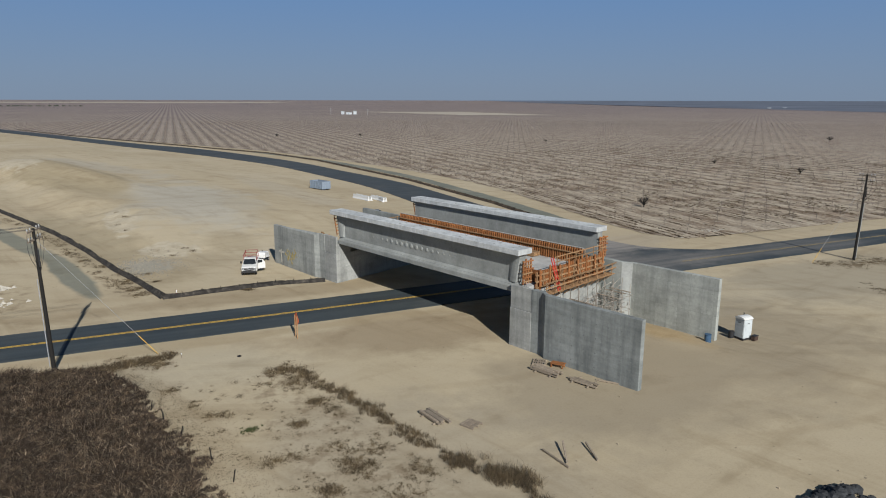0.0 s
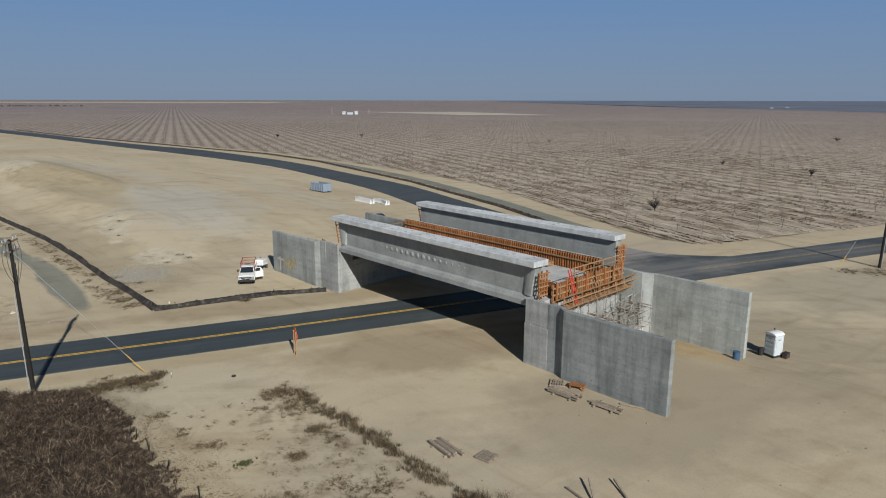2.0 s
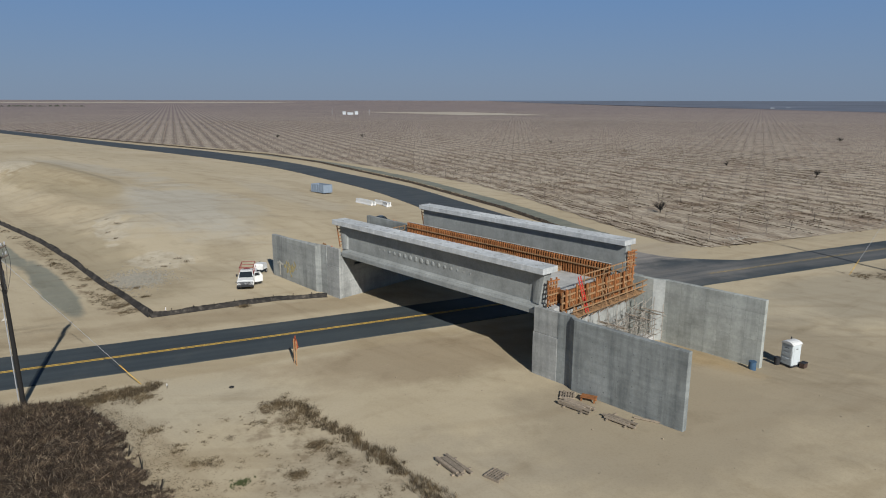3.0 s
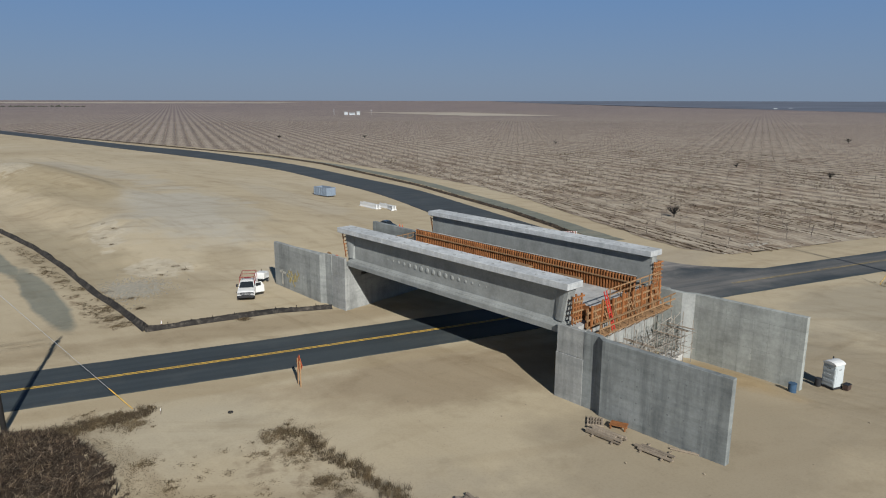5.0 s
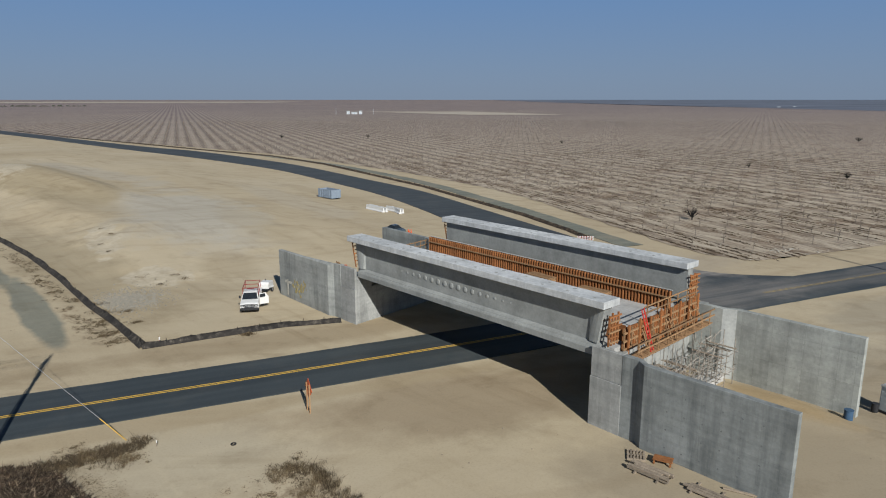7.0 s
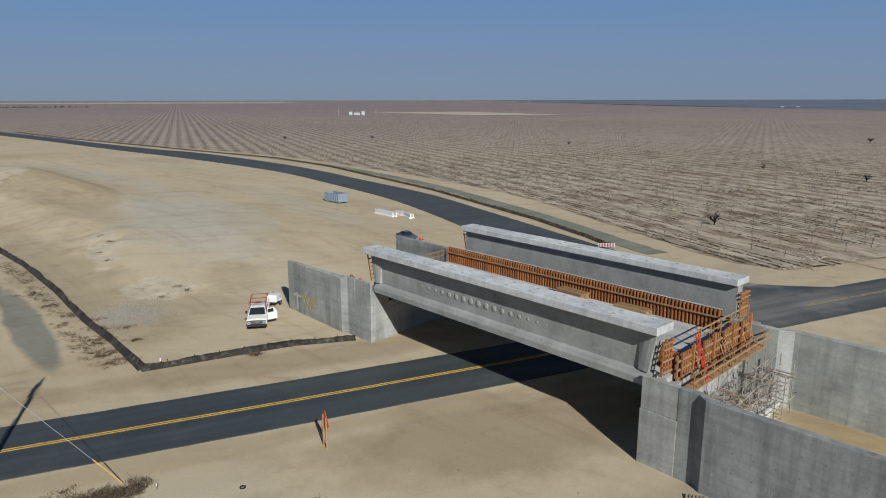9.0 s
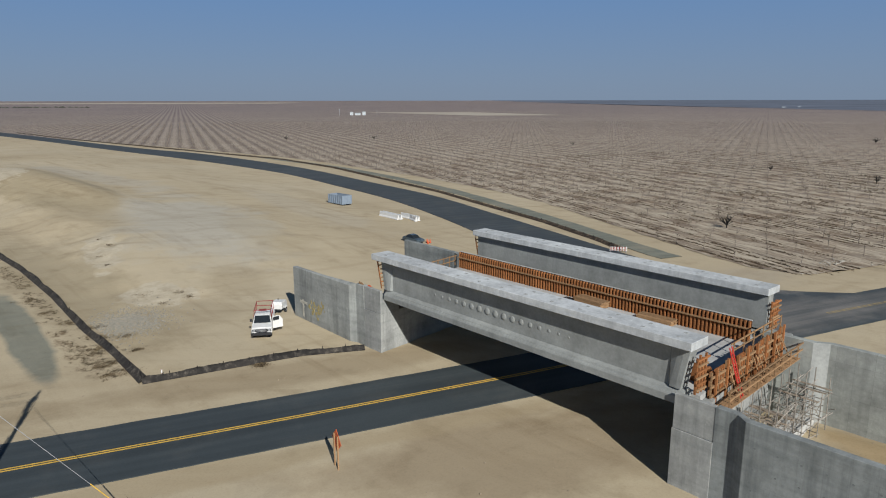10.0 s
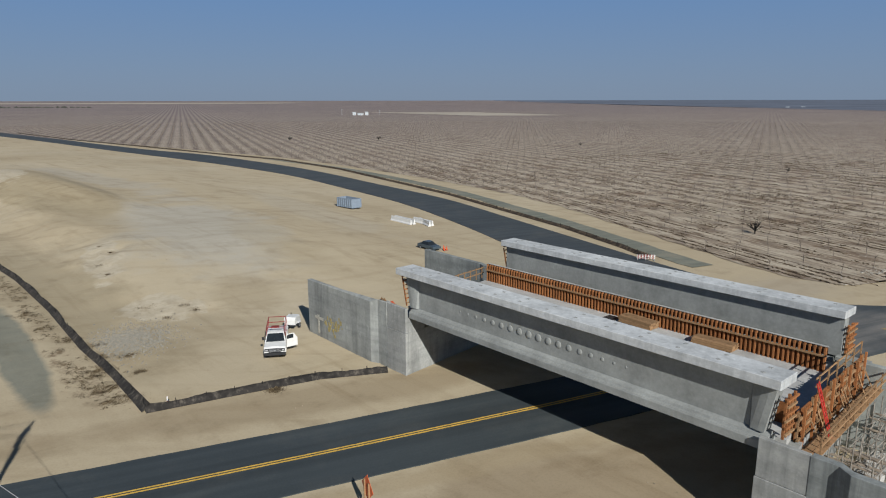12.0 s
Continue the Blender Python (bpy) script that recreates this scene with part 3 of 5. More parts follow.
def girder(w0, label, shift=0.0):
    """A long concrete girder with a broad top flange, a thin web and a flared foot."""
    ob = thing("bridge_girder", BRIDGE @ pose(SKEW * w0, w0, 0), label, "bridge girder", "bridge girders")
    ends = (-0.15, 31.35)
    part("top_flange", bevelled(boxes((ends[0], -0.15, 8.66, ends[1], 1.75, 9.2)), 0.03), FLANGE, ob, "broad pale concrete top flange")
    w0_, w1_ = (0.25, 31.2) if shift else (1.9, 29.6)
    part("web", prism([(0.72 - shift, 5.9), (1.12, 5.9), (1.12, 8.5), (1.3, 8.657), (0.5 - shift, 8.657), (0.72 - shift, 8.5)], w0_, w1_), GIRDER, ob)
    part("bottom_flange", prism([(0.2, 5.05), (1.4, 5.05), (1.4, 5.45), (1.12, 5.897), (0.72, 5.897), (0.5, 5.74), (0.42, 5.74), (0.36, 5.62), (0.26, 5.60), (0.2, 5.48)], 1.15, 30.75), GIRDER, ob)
    for x0, way in (() if shift else ((0.5, 1), (31.0, -1))):
        plan = [(x0, 0.46 - shift), (x0 + 0.35 * way, 0.46 - shift), (x0 + 0.75 * way, 0.52 - shift), (x0 + 1.39 * way, 0.72 - shift), (x0 + 1.39 * way, 1.12), (x0 + 0.85 * way, 1.3), (x0 + 0.55 * way, 1.36), (x0, 1.36)]
        bm = slab(plan, 5.9, 8.655)
        for v in bm.verts:
            if v.co.z < 6 and abs(v.co.x - x0) < 1.0:
                v.co.x += 0.5 * way
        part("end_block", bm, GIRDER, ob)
    stud = None
    for i in range(13):
        x = 1.4 + i * 2.4
        for y in (0.35, 1.25):
            if stud is None:
                stud = part("lifting_pocket", bevelled(boxes((-0.12, -0.09, 0, 0.12, 0.09, 0.03)), 0.02), PIER, ob, m=pose(x, y, 9.2))
            else:
                share("lifting_pocket", stud.data, ob, pose(x, y, 9.2))
    return ob


near = girder(0.0, "long grey concrete girder with a row of round bosses")
girder(14.85, "long grey concrete girder standing on the far side of the deck", 0.42)


def boss(radius):
    bm = bmesh.new()
    bmesh.ops.create_uvsphere(bm, u_segments=14, v_segments=8, radius=radius)
    for v in bm.verts:
        v.co.y *= 0.3
    for f in bm.faces:
        f.smooth = True
    return bm


for i in range(18):
    t = i / 17
    part("boss", boss(0.09 + 0.19 * math.sin(math.pi * t) ** 1.3), GIRDER, near, m=pose(6.9 + 15.0 * t, 0.72, 6.84))

deck = tagged(part("bridge_deck", slab([(-0.5, 1.45), (31.3, 1.45), (29.6, 14.95), (-2.6, 14.95)], 5.06, DECK_Z), DECK, m=BRIDGE), "pale bare concrete bridge deck between the girders", "bridge deck", kind="structure")

# ---- abutments and wing walls ----


def abutment(x_face, way, label):
    """A seat block under the girder ends. way: the side on which the approach lies."""
    ob = thing("abutment", BRIDGE, label, "abutment", "abutments")
    f = lambda w: x_face + SKEW * w
    d = 1.6 * way
    plan = [(f(0.153), 0.153), (f(15.497), 15.497), (f(15.497) + d, 15.497), (f(0.153) + d, 0.153)]
    part("front_wall", slab(plan, -0.6, 3.65), PIER, ob, "board-marked concrete wall under the girders")
    plan = [(f(2.2) + 0.9 * way, 2.2), (f(14.4) + 0.9 * way, 14.4), (f(14.4) + d, 14.4), (f(2.2) + d, 2.2)]
    part("seat_wall", slab(plan, 3.655, 5.055), PIER, ob)
    d = 2.6 * way
    for w0, w1 in ((-0.2, 0.15), (15.5, 15.9)):
        for z0, z1, back in ((-0.6, 3.68, 0.0), (3.70, 5.88, 0.045)):
            k_ = (0.003 + back) * way
            part("cheek_wall", bevelled(slab([(f(w0) + k_, w0 + back * (w0 < 1)), (f(w1) + k_, w1), (f(w1) + d, w1), (f(w0) + d, w0 + back * (w0 < 1))], z0, z1), 0.02), PIER, ob)
    for w0, w1 in ((0.153, 2.197), (14.403, 15.497)):
        part("girder_seat", slab([(f(w0) + 0.02 * way, w0), (f(w1) + 0.02 * way, w1), (f(w1) + 1.6 * way, w1), (f(w0) + 1.6 * way, w0)], 3.655, 5.045), PIER, ob)
    return ob


def wing(points, thick, z_top, label, side, mat=WALL, marks=PIER):
    """A wall along plan points; side: +1 puts the thickness towards +y."""
    ob = thing("wing_wall", BRIDGE, label, "retaining wall", "wing walls")
    back = [(x, y + side * thick) for x, y in points]
    part("wall_panel", bevelled(slab(points + back[::-1], -0.6, z_top + z_top[::-1]), 0.025), mat, ob)
    (xa, ya), (xb, yb) = points[2], points[3]
    patch = None
    for i in range(8):
        for j in range(4):
            t = (i + 0.5) / 8
            m = pose(xa + (xb - xa) * t, ya + (yb - ya) * t, 0.75 + j * 1.25)
            if patch is None:
                patch = part("tie_patch", rod(bmesh.new(), (0, -0.006, 0), (0, 0.05, 0), 0.06, None, 8), marks, ob, m=m)
            else:
                share("tie_patch", patch.data, ob, m)
    return ob


abutment(30.45, 1, "grey concrete abutment seat beside the open end forms")
abutment(1.15, -1, "grey concrete abutment carrying the girder ends above the road")
wing([(33.06, -0.18), (34.35, -0.18), (35.0, -0.62), (44.6, -0.5)], 0.5, [5.88, 5.88, 5.86, 5.86], "tall grey concrete wing wall with form-tie marks and a dark stepped joint", 1, WALL, BLOTCH)
far_wing = wing([(29.0, 14.55), (32.75, 14.55), (33.7, 15.1), (43.1, 15.1)], 0.5, [6.05, 6.05, 6.05, 6.12], "long pale grey concrete wing wall with a pale stepped strip", 1, FAR_WING, FAR_WING)
left_wing = wing([(-1.47, -0.18), (-2.75, -0.18), (-3.5, -0.5), (-14.35, -0.4)], 0.5, [5.88, 5.85, 5.6, 5.45], "grey concrete wing wall with a faded yellow paint stain", 1, LEFT_WING, LEFT_WING)
# added overlay: the jog's sunlit paleness is put into its colour
STRIP_MAT = concrete_material("sunlit_jog_concrete", (0.35, 0.36, 0.345), 0.4)
part("sunlit_strip", slab([(32.76, 14.547), (33.70, 15.091), (33.694, 15.102), (32.754, 14.558)], -0.3, 6.03), STRIP_MAT, far_wing, "thin pale overlay on the slanted sun-facing jog")
SPRAY = plain("yellow_spray", (0.36, 0.295, 0.13), 0.9, 0, 0.4, 5)
PALE_SPRAY = plain("pale_spray", (0.44, 0.42, 0.36), 0.9, 0, 0.3, 5)
rng = random.Random(31)
for x, z, w, h_ in ((-12.6, 0.3, 0.28, 1.9), (-13.1, 1.75, 1.5, 0.28)):
    part("paint_mark", boxes((x, -0.4415, z, x + w, -0.40, z + h_)), PALE_SPRAY, left_wing, "pale spray-painted stroke")
for i in range(46):
    x, z = rng.gauss(-9.6, 1.0), rng.gauss(1.55, 0.42)
    y_ = -0.447 - 0.0004 * i
    part("paint_mark", bevelled(boxes((x, y_, z, x + rng.uniform(0.1, 0.4), -0.40, z + rng.uniform(0.1, 0.45))), 0.002), SPRAY, left_wing, "faded yellow spray paint")
wing([(-3.6, 14.95), (-5.0, 14.95), (-5.7, 15.2), (-14.8, 15.2)], 0.5, [6.1, 6.1, 6.1, 6.15], "grey concrete wing wall on the far side", 1)

# ---- formwork, scaffold and clutter on the bridge ----


def side_form(w, label, facing):
    """Plywood form with close orange studs along the deck edge."""
    ob = thing("side_form", BRIDGE @ pose(SKEW * w - 0.35, w, DECK_Z), label, "formwork", "deck forms")
    part("plywood", boxes((0, 0, 0.004, 31.2, 0.02, 1.12)), FORM, ob)
    # shade in the gaps between stud tips is put into this panel's colour
    part("upper_plywood", boxes((0, 0.10, 1.12, 31.2, 0.12, 1.68)), SHADED_FORM, ob, "recessed plywood coloured dark for the shade between stud tips")
    part("wale", boxes((0, -0.24 * facing - 0.06, 1.06, 31.2, -0.24 * facing + 0.06, 1.16)), TIMBER, ob, "flat timber wale")
    part("top_plate", boxes((0, 0.02, 1.681, 31.2, 0.20, 1.72)), DECK, ob, "pale plywood edge")
    stud = None
    for i in range(97):
        m = pose(0.06 + i * 0.323, 0, 0.004)
        if stud is None:
            stud = part("stud", boxes((0, -0.18, 0, 0.115, -0.002, 1.66)), STUD, ob, m=m)
        else:
            share("stud", stud.data, ob, m)
    return ob


side_form(12.75, "long orange plywood form with upright studs on the deck", 1)
tagged(part("near_form", boxes((0, 3.2, DECK_Z + 0.004, 31.0, 3.24, DECK_Z + 1.25)), FORM, m=BRIDGE), "orange plywood form beside the near girder", "formwork", "deck forms")


def lumber_stack(m, length, width, layers, label):
    ob = thing("lumber_stack", m, label, "lumber", "lumber on the deck")
    rng = random.Random(layers * 7 + int(length * 10))
    z = 0.0
    for k in (0.15, 0.85):
        part("bearer", boxes((length * k - 0.05, 0, 0, length * k + 0.05, width, 0.09)), TIMBER, ob)
    z = 0.092
    for i in range(layers):
        for j in range(3):
            y0, x0 = j * width / 3 + rng.uniform(-0.01, 0.01), rng.uniform(-0.08, 0.08)
            part("board", boxes((x0, y0 + 0.006, z, x0 + length, y0 + width / 3 - 0.006, z + 0.085)), TIMBER, ob)
        z += 0.088
    return ob


lumber_stack(BRIDGE @ pose(14.1, 11.35, DECK_Z, 0, 0, -4), 3.0, 1.15, 6, "strapped stack of brown planks on the bridge deck")
lumber_stack(BRIDGE @ pose(20.5, 11.1, DECK_Z, 0, 0, 3), 3.0, 1.15, 5, "stack of brown planks on the bridge deck beside loose pipes")
for k, (a_, b_) in enumerate((((17.2, 10.6), (20.4, 10.9)), ((18.0, 10.4), (23.0, 10.7)))):
    tagged(part("pipe", rod(bmesh.new(), (*a_, DECK_Z + 0.04), (*b_, DECK_Z + 0.04), 0.04), STEEL if k else WHITE, m=BRIDGE), "loose pale steel pipe lying on the deck", "pipe", "pipes on the deck")
tagged(part("tarp", bevelled(boxes((12.6, 11.0, DECK_Z, 13.7, 12.3, DECK_Z + 0.06)), 0.025), DARK, m=BRIDGE), "folded black sheet lying on the deck", "tarp")


def end_form():
    """The grid of timber that closes the deck's open end, with its outer walkway, rail and brackets."""
    m = BRIDGE @ pose(31.34, 2.3, 0, 0, 0, 2.9 + 90)
    ob = thing("end_form", m, "tan timber end form with studs, wales and guard rail", "formwork")
    W = 11.6
    part("plywood", boxes((0, 0, 4.35, W, 0.03, 6.75)), FORM, ob)
    rng = random.Random(4)
    for i in range(34):
        x = 0.1 + i * (W - 0.25) / 33
        part("stud", boxes((x, -0.13, 4.3, x + 0.10, -0.003, 6.72 + rng.uniform(-0.1, 0.25))), STUD if i % 3 else TIMBER, ob)
    for z in (4.55, 5.15, 5.75, 6.35):
        part("wale", boxes((-0.1, -0.24, z, W + 0.1, -0.135, z + 0.14)), TIMBER, ob)
    for i in range(8):
        x = 0.3 + i * 1.55
        part("strongback", boxes((x, -0.36, 4.1, x + 0.14, -0.245, 7.0 + 0.2 * (i % 2))), STUD, ob)
    for i in range(9):
        x = 0.05 + i * 1.42
        part("post", boxes((x, -1.35, 4.75, x + 0.06, -1.27, 5.95)), TIMBER, ob)
        part("bracket", beam(bmesh.new(), (x + 0.03, -0.37, 3.9), (x + 0.03, -1.3, 4.68), 0.07, 0.07), TIMBER, ob)
    for i in range(4):
        y = -0.42 - 0.24 * i
        part("walk_board", boxes((-0.3, y - 0.22, 4.70, W + 0.4, y, 4.745)), TIMBER, ob)
    for z in (5.35, 5.85):
        part("guard_rail", boxes((-0.2, -1.43, z, W + 0.5, -1.355, z + 0.10)), TIMBER, ob)
    for i in range(6):
        x = 3.5 + i * 1.6
        part("rail_post", boxes((x, 0.04, 6.6, x + 0.07, 0.11, 7.75)), TIMBER, ob)
    for z in (7.1, 7.6):
        part("upper_rail", boxes((3.2, 0.112, z, 11.8, 0.17, z + 0.09)), TIMBER, ob)
    for i in range(10):
        x, t = rng.uniform(0.2, W), rng.uniform(-0.6, 0.6)
        part("brace", beam(bmesh.new(), (x, -0.42, 6.4 + t * 0.3), (x + t, -1.2, 4.76), 0.06, 0.05), TIMBER, ob)
    return ob


end_form()


def girder_end_form(x, w0, way, label):
    """Rough timbers nailed round the open end of a girder."""
    m = BRIDGE @ pose(x, w0, 0)
    if way < 0:
        m = BRIDGE @ pose(x, w0 + 0.35, 8.6, 0, -13, 0) @ pose(0, 0, -8.6) @ Matrix.Diagonal((1, 0.6, 1, 1))
    ob = thing("girder_end_form", m, label, "formwork", "girder end forms")
    rng = random.Random(int(abs(x) * 10 + w0))
    n_up = 4 if way > 0 else 3
    for i in range(n_up):
        y = 0.35 + i * 1.05 / (n_up - 1) if way > 0 else -0.05 + i * 1.8 / (n_up - 1)
        part("upright", boxes((0.02, y, 5.9, 0.14, y + 0.12, (8.3 if way > 0 else 8.6) + rng.uniform(-0.4, 0.0))), STUD, ob)
    for i in range(7 if way < 0 else 6):
        z = 6.1 + i * 0.38
        e0, e1 = (rng.uniform(-0.55, -0.2), rng.uniform(-0.5, -0.1)) if way > 0 else (0, 0)
        part("cleat", boxes((0.145, -0.12 - e0, z, 0.245, 1.9 + e1, z + 0.11)), STUD if i % 2 else TIMBER, ob)
    return ob


girder_end_form(31.36, 0.05, 1, "rough orange timbers boxing the open girder end")
girder_end_form(29.3, 14.85, 1, "rough orange timbers boxing the open girder end beside the wing wall")
girder_end_form(0.0, 0.0, -1, "ladder-like timber cleats on the girder end")
girder_end_form(-2.5, 14.9, -1, "ladder-like timber cleats on the girder end")


def ladder():
    ob = thing("ladder", BRIDGE @ pose(32.35, 4.75, 4.75, 0, -17, 8), "red fibreglass ladder leaning on the end form", "ladder")
    for y in (-0.2, 0.2):
        part("rail", boxes((-0.03, y - 0.045, 0, 0.03, y + 0.045, 3.2)), LADDER_RED, ob)
    for i in range(9):
        part("rung", rod(bmesh.new(), (0, -0.154, 0.3 + 0.31 * i), (0, 0.154, 0.3 + 0.31 * i), 0.03), LADDER_RED, ob)
    return ob


ladder()


def scaffold():
    """Shoring frames behind the abutment, thin steel tubes."""
    ob = thing("scaffold", BRIDGE, "thin grey steel shoring frames below the walkway", "scaffold")
    rng = random.Random(9)
    xs, ws = (32.25, 33.35, 34.4), [2.2 + 1.45 * i for i in range(9)]
    for x in xs:
        for w in ws:
            top = 4.55 if x < 33 else rng.choice((3.5, 4.1, 4.6))
            part("post", rod(bmesh.new(), (x, w, -0.1), (x + rng.uniform(-0.05, 0.05), w, top), 0.035), TUBE, ob)
    for x in xs:
        for z in (1.4, 2.9):
            part("ledger", rod(bmesh.new(), (x, ws[0] - 0.3, z), (x, ws[-1] + 0.5, z), 0.03), TUBE, ob)
    for w in ws:
        for z in (1.5, 3.0):
            part("transom", rod(bmesh.new(), (xs[0] - 0.4, w, z), (xs[-1] + rng.uniform(0.1, 0.7), w, z), 0.03), TUBE, ob)
    for i in range(8):
        for x in xs[:2]:
            part("brace", rod(bmesh.new(), (x, ws[i], rng.choice((0.2, 1.5))), (x + 0.05, ws[i + 1], rng.choice((2.9, 3.1))), 0.025), TUBE, ob)
    for i in range(110):
        w, x = rng.uniform(1.2, 13.4), rng.uniform(32.2, 34.8)
        z = rng.uniform(0.4, 3.9)
        part("brace", rod(bmesh.new(), (x, w, z), (x + rng.uniform(-0.2, 1.0), w + rng.uniform(-1.4, 1.4), z + rng.uniform(0.2, 1.2)), 0.025), TUBE, ob)
    for i in range(9):
        w = rng.uniform(3, 13.5)
        part("plank", boxes((32.0, w, 3.05 + 0.05 * i, 34.6, w + 0.22, 3.09 + 0.05 * i)), GREY_WOOD, ob)
    return ob


scaffold()
tagged(part("footing", bevelled(boxes((32.1, 1.5, -0.4, 33.6, 14.0, 0.7)), 0.04), DECK, m=BRIDGE), "grey concrete footing behind the abutment", "footing", kind="structure")


def deck_rail():
    ob = thing("guard_rail", BRIDGE @ pose(-2.3, 8.2, DECK_Z, 0, 0, 99), "makeshift timber guard rail at the deck end", "guard rail")
    for i in range(6):
        part("post", boxes((i * 0.95, 0, 0.0, i * 0.95 + 0.08, 0.08, 1.15)), TIMBER, ob)
    for z in (0.5, 1.02):
        part("rail", boxes((-0.2, -0.05, z, 5.0, -0.003, z + 0.1)), TIMBER, ob)
    return ob


deck_rail()


def tarp_heap():
    ob = thing("tarp_bundle", BRIDGE @ pose(-2.3, 0.75, 5.0), "bright orange tarp bundle with leaning planks", "tarp")
    bm = bmesh.new()
    bmesh.ops.create_grid(bm, x_segments=14, y_segments=10, size=0.5)
    for v in bm.verts:
        x, y = v.co.x, v.co.y
        v.co = (x * 2.4, y * 1.3, 0.6 * max(0, 1 - abs(2 * x)) ** 0.7 * max(0, 1 - (2 * y) ** 4) + 0.12 * noise.noise((x * 5, y * 5, 2)))
    for f in bm.faces:
        f.smooth = True
    part("tarp", bm, ORANGE, ob, "creased orange sheet")
    for i, dx in enumerate((0.15, 0.5)):
        part("plank", beam(bmesh.new(), (-0.3 + dx, -0.75, 1.05), (0.9 + dx, -0.5, 0.05), 0.05, 0.2), TIMBER, ob)
    return ob


tarp_heap()

# ---- fences ----


def silt_fence(points, height_, material, label, seed, step=2.2, sag=0.35):
    """A low fabric fence on stakes that sags and leans."""
    ob = thing("silt_fence", Matrix(), label, "fence", "silt fences")
    bm = bmesh.new()
    rows = []
    for x, y, a_ in along(points, 0.45):
        s = noise.noise((x * 0.35, y * 0.35, seed)) + 0.5 * noise.noise((x * 1.6, y * 1.6, seed + 3))
        hh = height_ * (1 + sag * s)
        lean = 0.28 + 0.25 * noise.noise((x * 0.2, y * 0.2, seed + 5))
        nx, ny = -math.sin(a_), math.cos(a_)
        bulge = 0.28 * noise.noise((x * 0.8, y * 0.8, seed + 9))
        z = max(0.0, height(x, y))
        rows.append([bm.verts.new((x + nx * d, y + ny * d, z + h_)) for d, h_ in ((-0.25, 0.0), (0.0 + bulge, hh * 0.5), (lean, hh), (lean + 0.04, hh - 0.02), (0.08 + bulge, hh * 0.45), (0.15, 0.0))])
    for r0, r1 in zip(rows, rows[1:]):
        for i in range(5):
            bm.faces.new((r0[i], r0[i + 1], r1[i + 1], r1[i]))
    for f in bm.faces:
        f.smooth = True
    part("fabric", bm, material, ob)
    stake = None
    for x, y, a_ in along(points, step):
        m = pose(x, y, max(0.0, height(x, y)), 6 * noise.noise((x, y, 1)), 8 * noise.noise((x, y, 2)), math.degrees(a_))
        if stake is None:
            stake = part("stake", boxes((-0.03, 0.12, -0.1, 0.03, 0.18, height_ + 0.18)), POLE_WOOD, ob, m=m)
        else:
            share("stake", stake.data, ob, m)
    return ob


silt_fence([(-62, 212), (-36, 159), (-28, 141.5), (-21.4, 127), (-15.2, 110.8), (-10.2, 96), (-6.8, 87.6), (-4.0, 79.3)], 0.52, BLACK_FABRIC, "sagging black silt fence on wooden stakes beside the sand bank", 1.0, 3.0, 0.22)
silt_fence([(-4.0, 79.3), (3.5, 80.3), (9.5, 81.0), (15.6, 80.3)], 0.46, BLACK_FABRIC, "sagging black silt fence running to the bridge abutment", 3.0)
silt_fence([(-112, 605), (-62, 492), (-20, 410), (17, 336), (36, 300.5), (49, 256.6), (56, 213.5), (60.8, 183), (62.7, 153.5), (64.2, 134), (64.0, 116), (63.2, 108)], 0.5, BROWN_FABRIC, "dusty brown silt fence along the outer road edge", 7.0, 3.0, 0.12)

# ---- poles and wires ----


def utility_pole(x, y, top, arm_turn, guy, side, label):
    ob = thing("utility_pole", pose(x, y, 0), label, "utility pole", "utility poles")
    tx, ty, tz = top
    part("pole", rod(bmesh.new(), (0, 0, -0.3), top, 0.19, 0.12, 14), POLE_WOOD, ob)
    part("conduit", rod(bmesh.new(), (side * 0.27, -0.08, 0.3), (tx * 0.66 + side * 0.22, ty * 0.66 - 0.08, tz * 0.66), 0.04, 0.04, 10), STEEL, ob, "pale grey riser conduit")
    at = lambda k: Vector((tx * k, ty * k, tz * k))
    c, s = math.cos(arm_turn), math.sin(arm_turn)
    for k in (0.985, 0.925):
        p = at(k)
        arm = part("crossarm", beam(bmesh.new(), p + Vector((-c * 1.25, -s * 1.25, 0)), p + Vector((c * 1.25, s * 1.25, 0)), 0.11, 0.13), GREY_WOOD, ob)
        for d in (-1.1, -0.6, 0.6, 1.1):
            q = p + Vector((c * d, s * d, 0.06))
            bm = rod(bmesh.new(), q, q + Vector((0, 0, 0.14)), 0.02)
            rod(bm, q + Vector((0, 0, 0.12)), q + Vector((0, 0, 0.26)), 0.06, 0.035, 8)
            part("insulator", bm, STEEL, arm)
    for k in (0.84, 0.80, 0.76):
        p = at(k)
        bm = rod(bmesh.new(), p + Vector((0.14, -0.14, -0.22)), p + Vector((0.14, -0.14, 0.22)), 0.07, 0.07, 10)
        part("cable_head", bm, DARK, ob)
    # slack loops that drop from the arms to the riser
    for i, d in enumerate((-1.1, -0.6, 0.6, 1.1)):
        bm = bmesh.new()
        p0, p1 = at(0.98) + Vector((c * d, s * d, 0.1)), at(0.70) + Vector((0.1, -0.15, 0))
        last = None
        for j in range(9):
            t = j / 8
            p = p0.lerp(p1, t) + Vector((c * d, s * d, 0)) * 0.9 * math.sin(math.pi * t) * (1 - 0.3 * t)
            if last is not None:
                rod(bm, last, p, 0.018, None, 5)
            last = p
        part("jumper", bm, WIRE, ob)
    g = Vector((guy[0] - x, guy[1] - y, 0.0))
    part("guy_wire", rod(bmesh.new(), g, at(0.93), 0.015, None, 5), STEEL, ob)
    d = (at(0.93) - g).normalized()
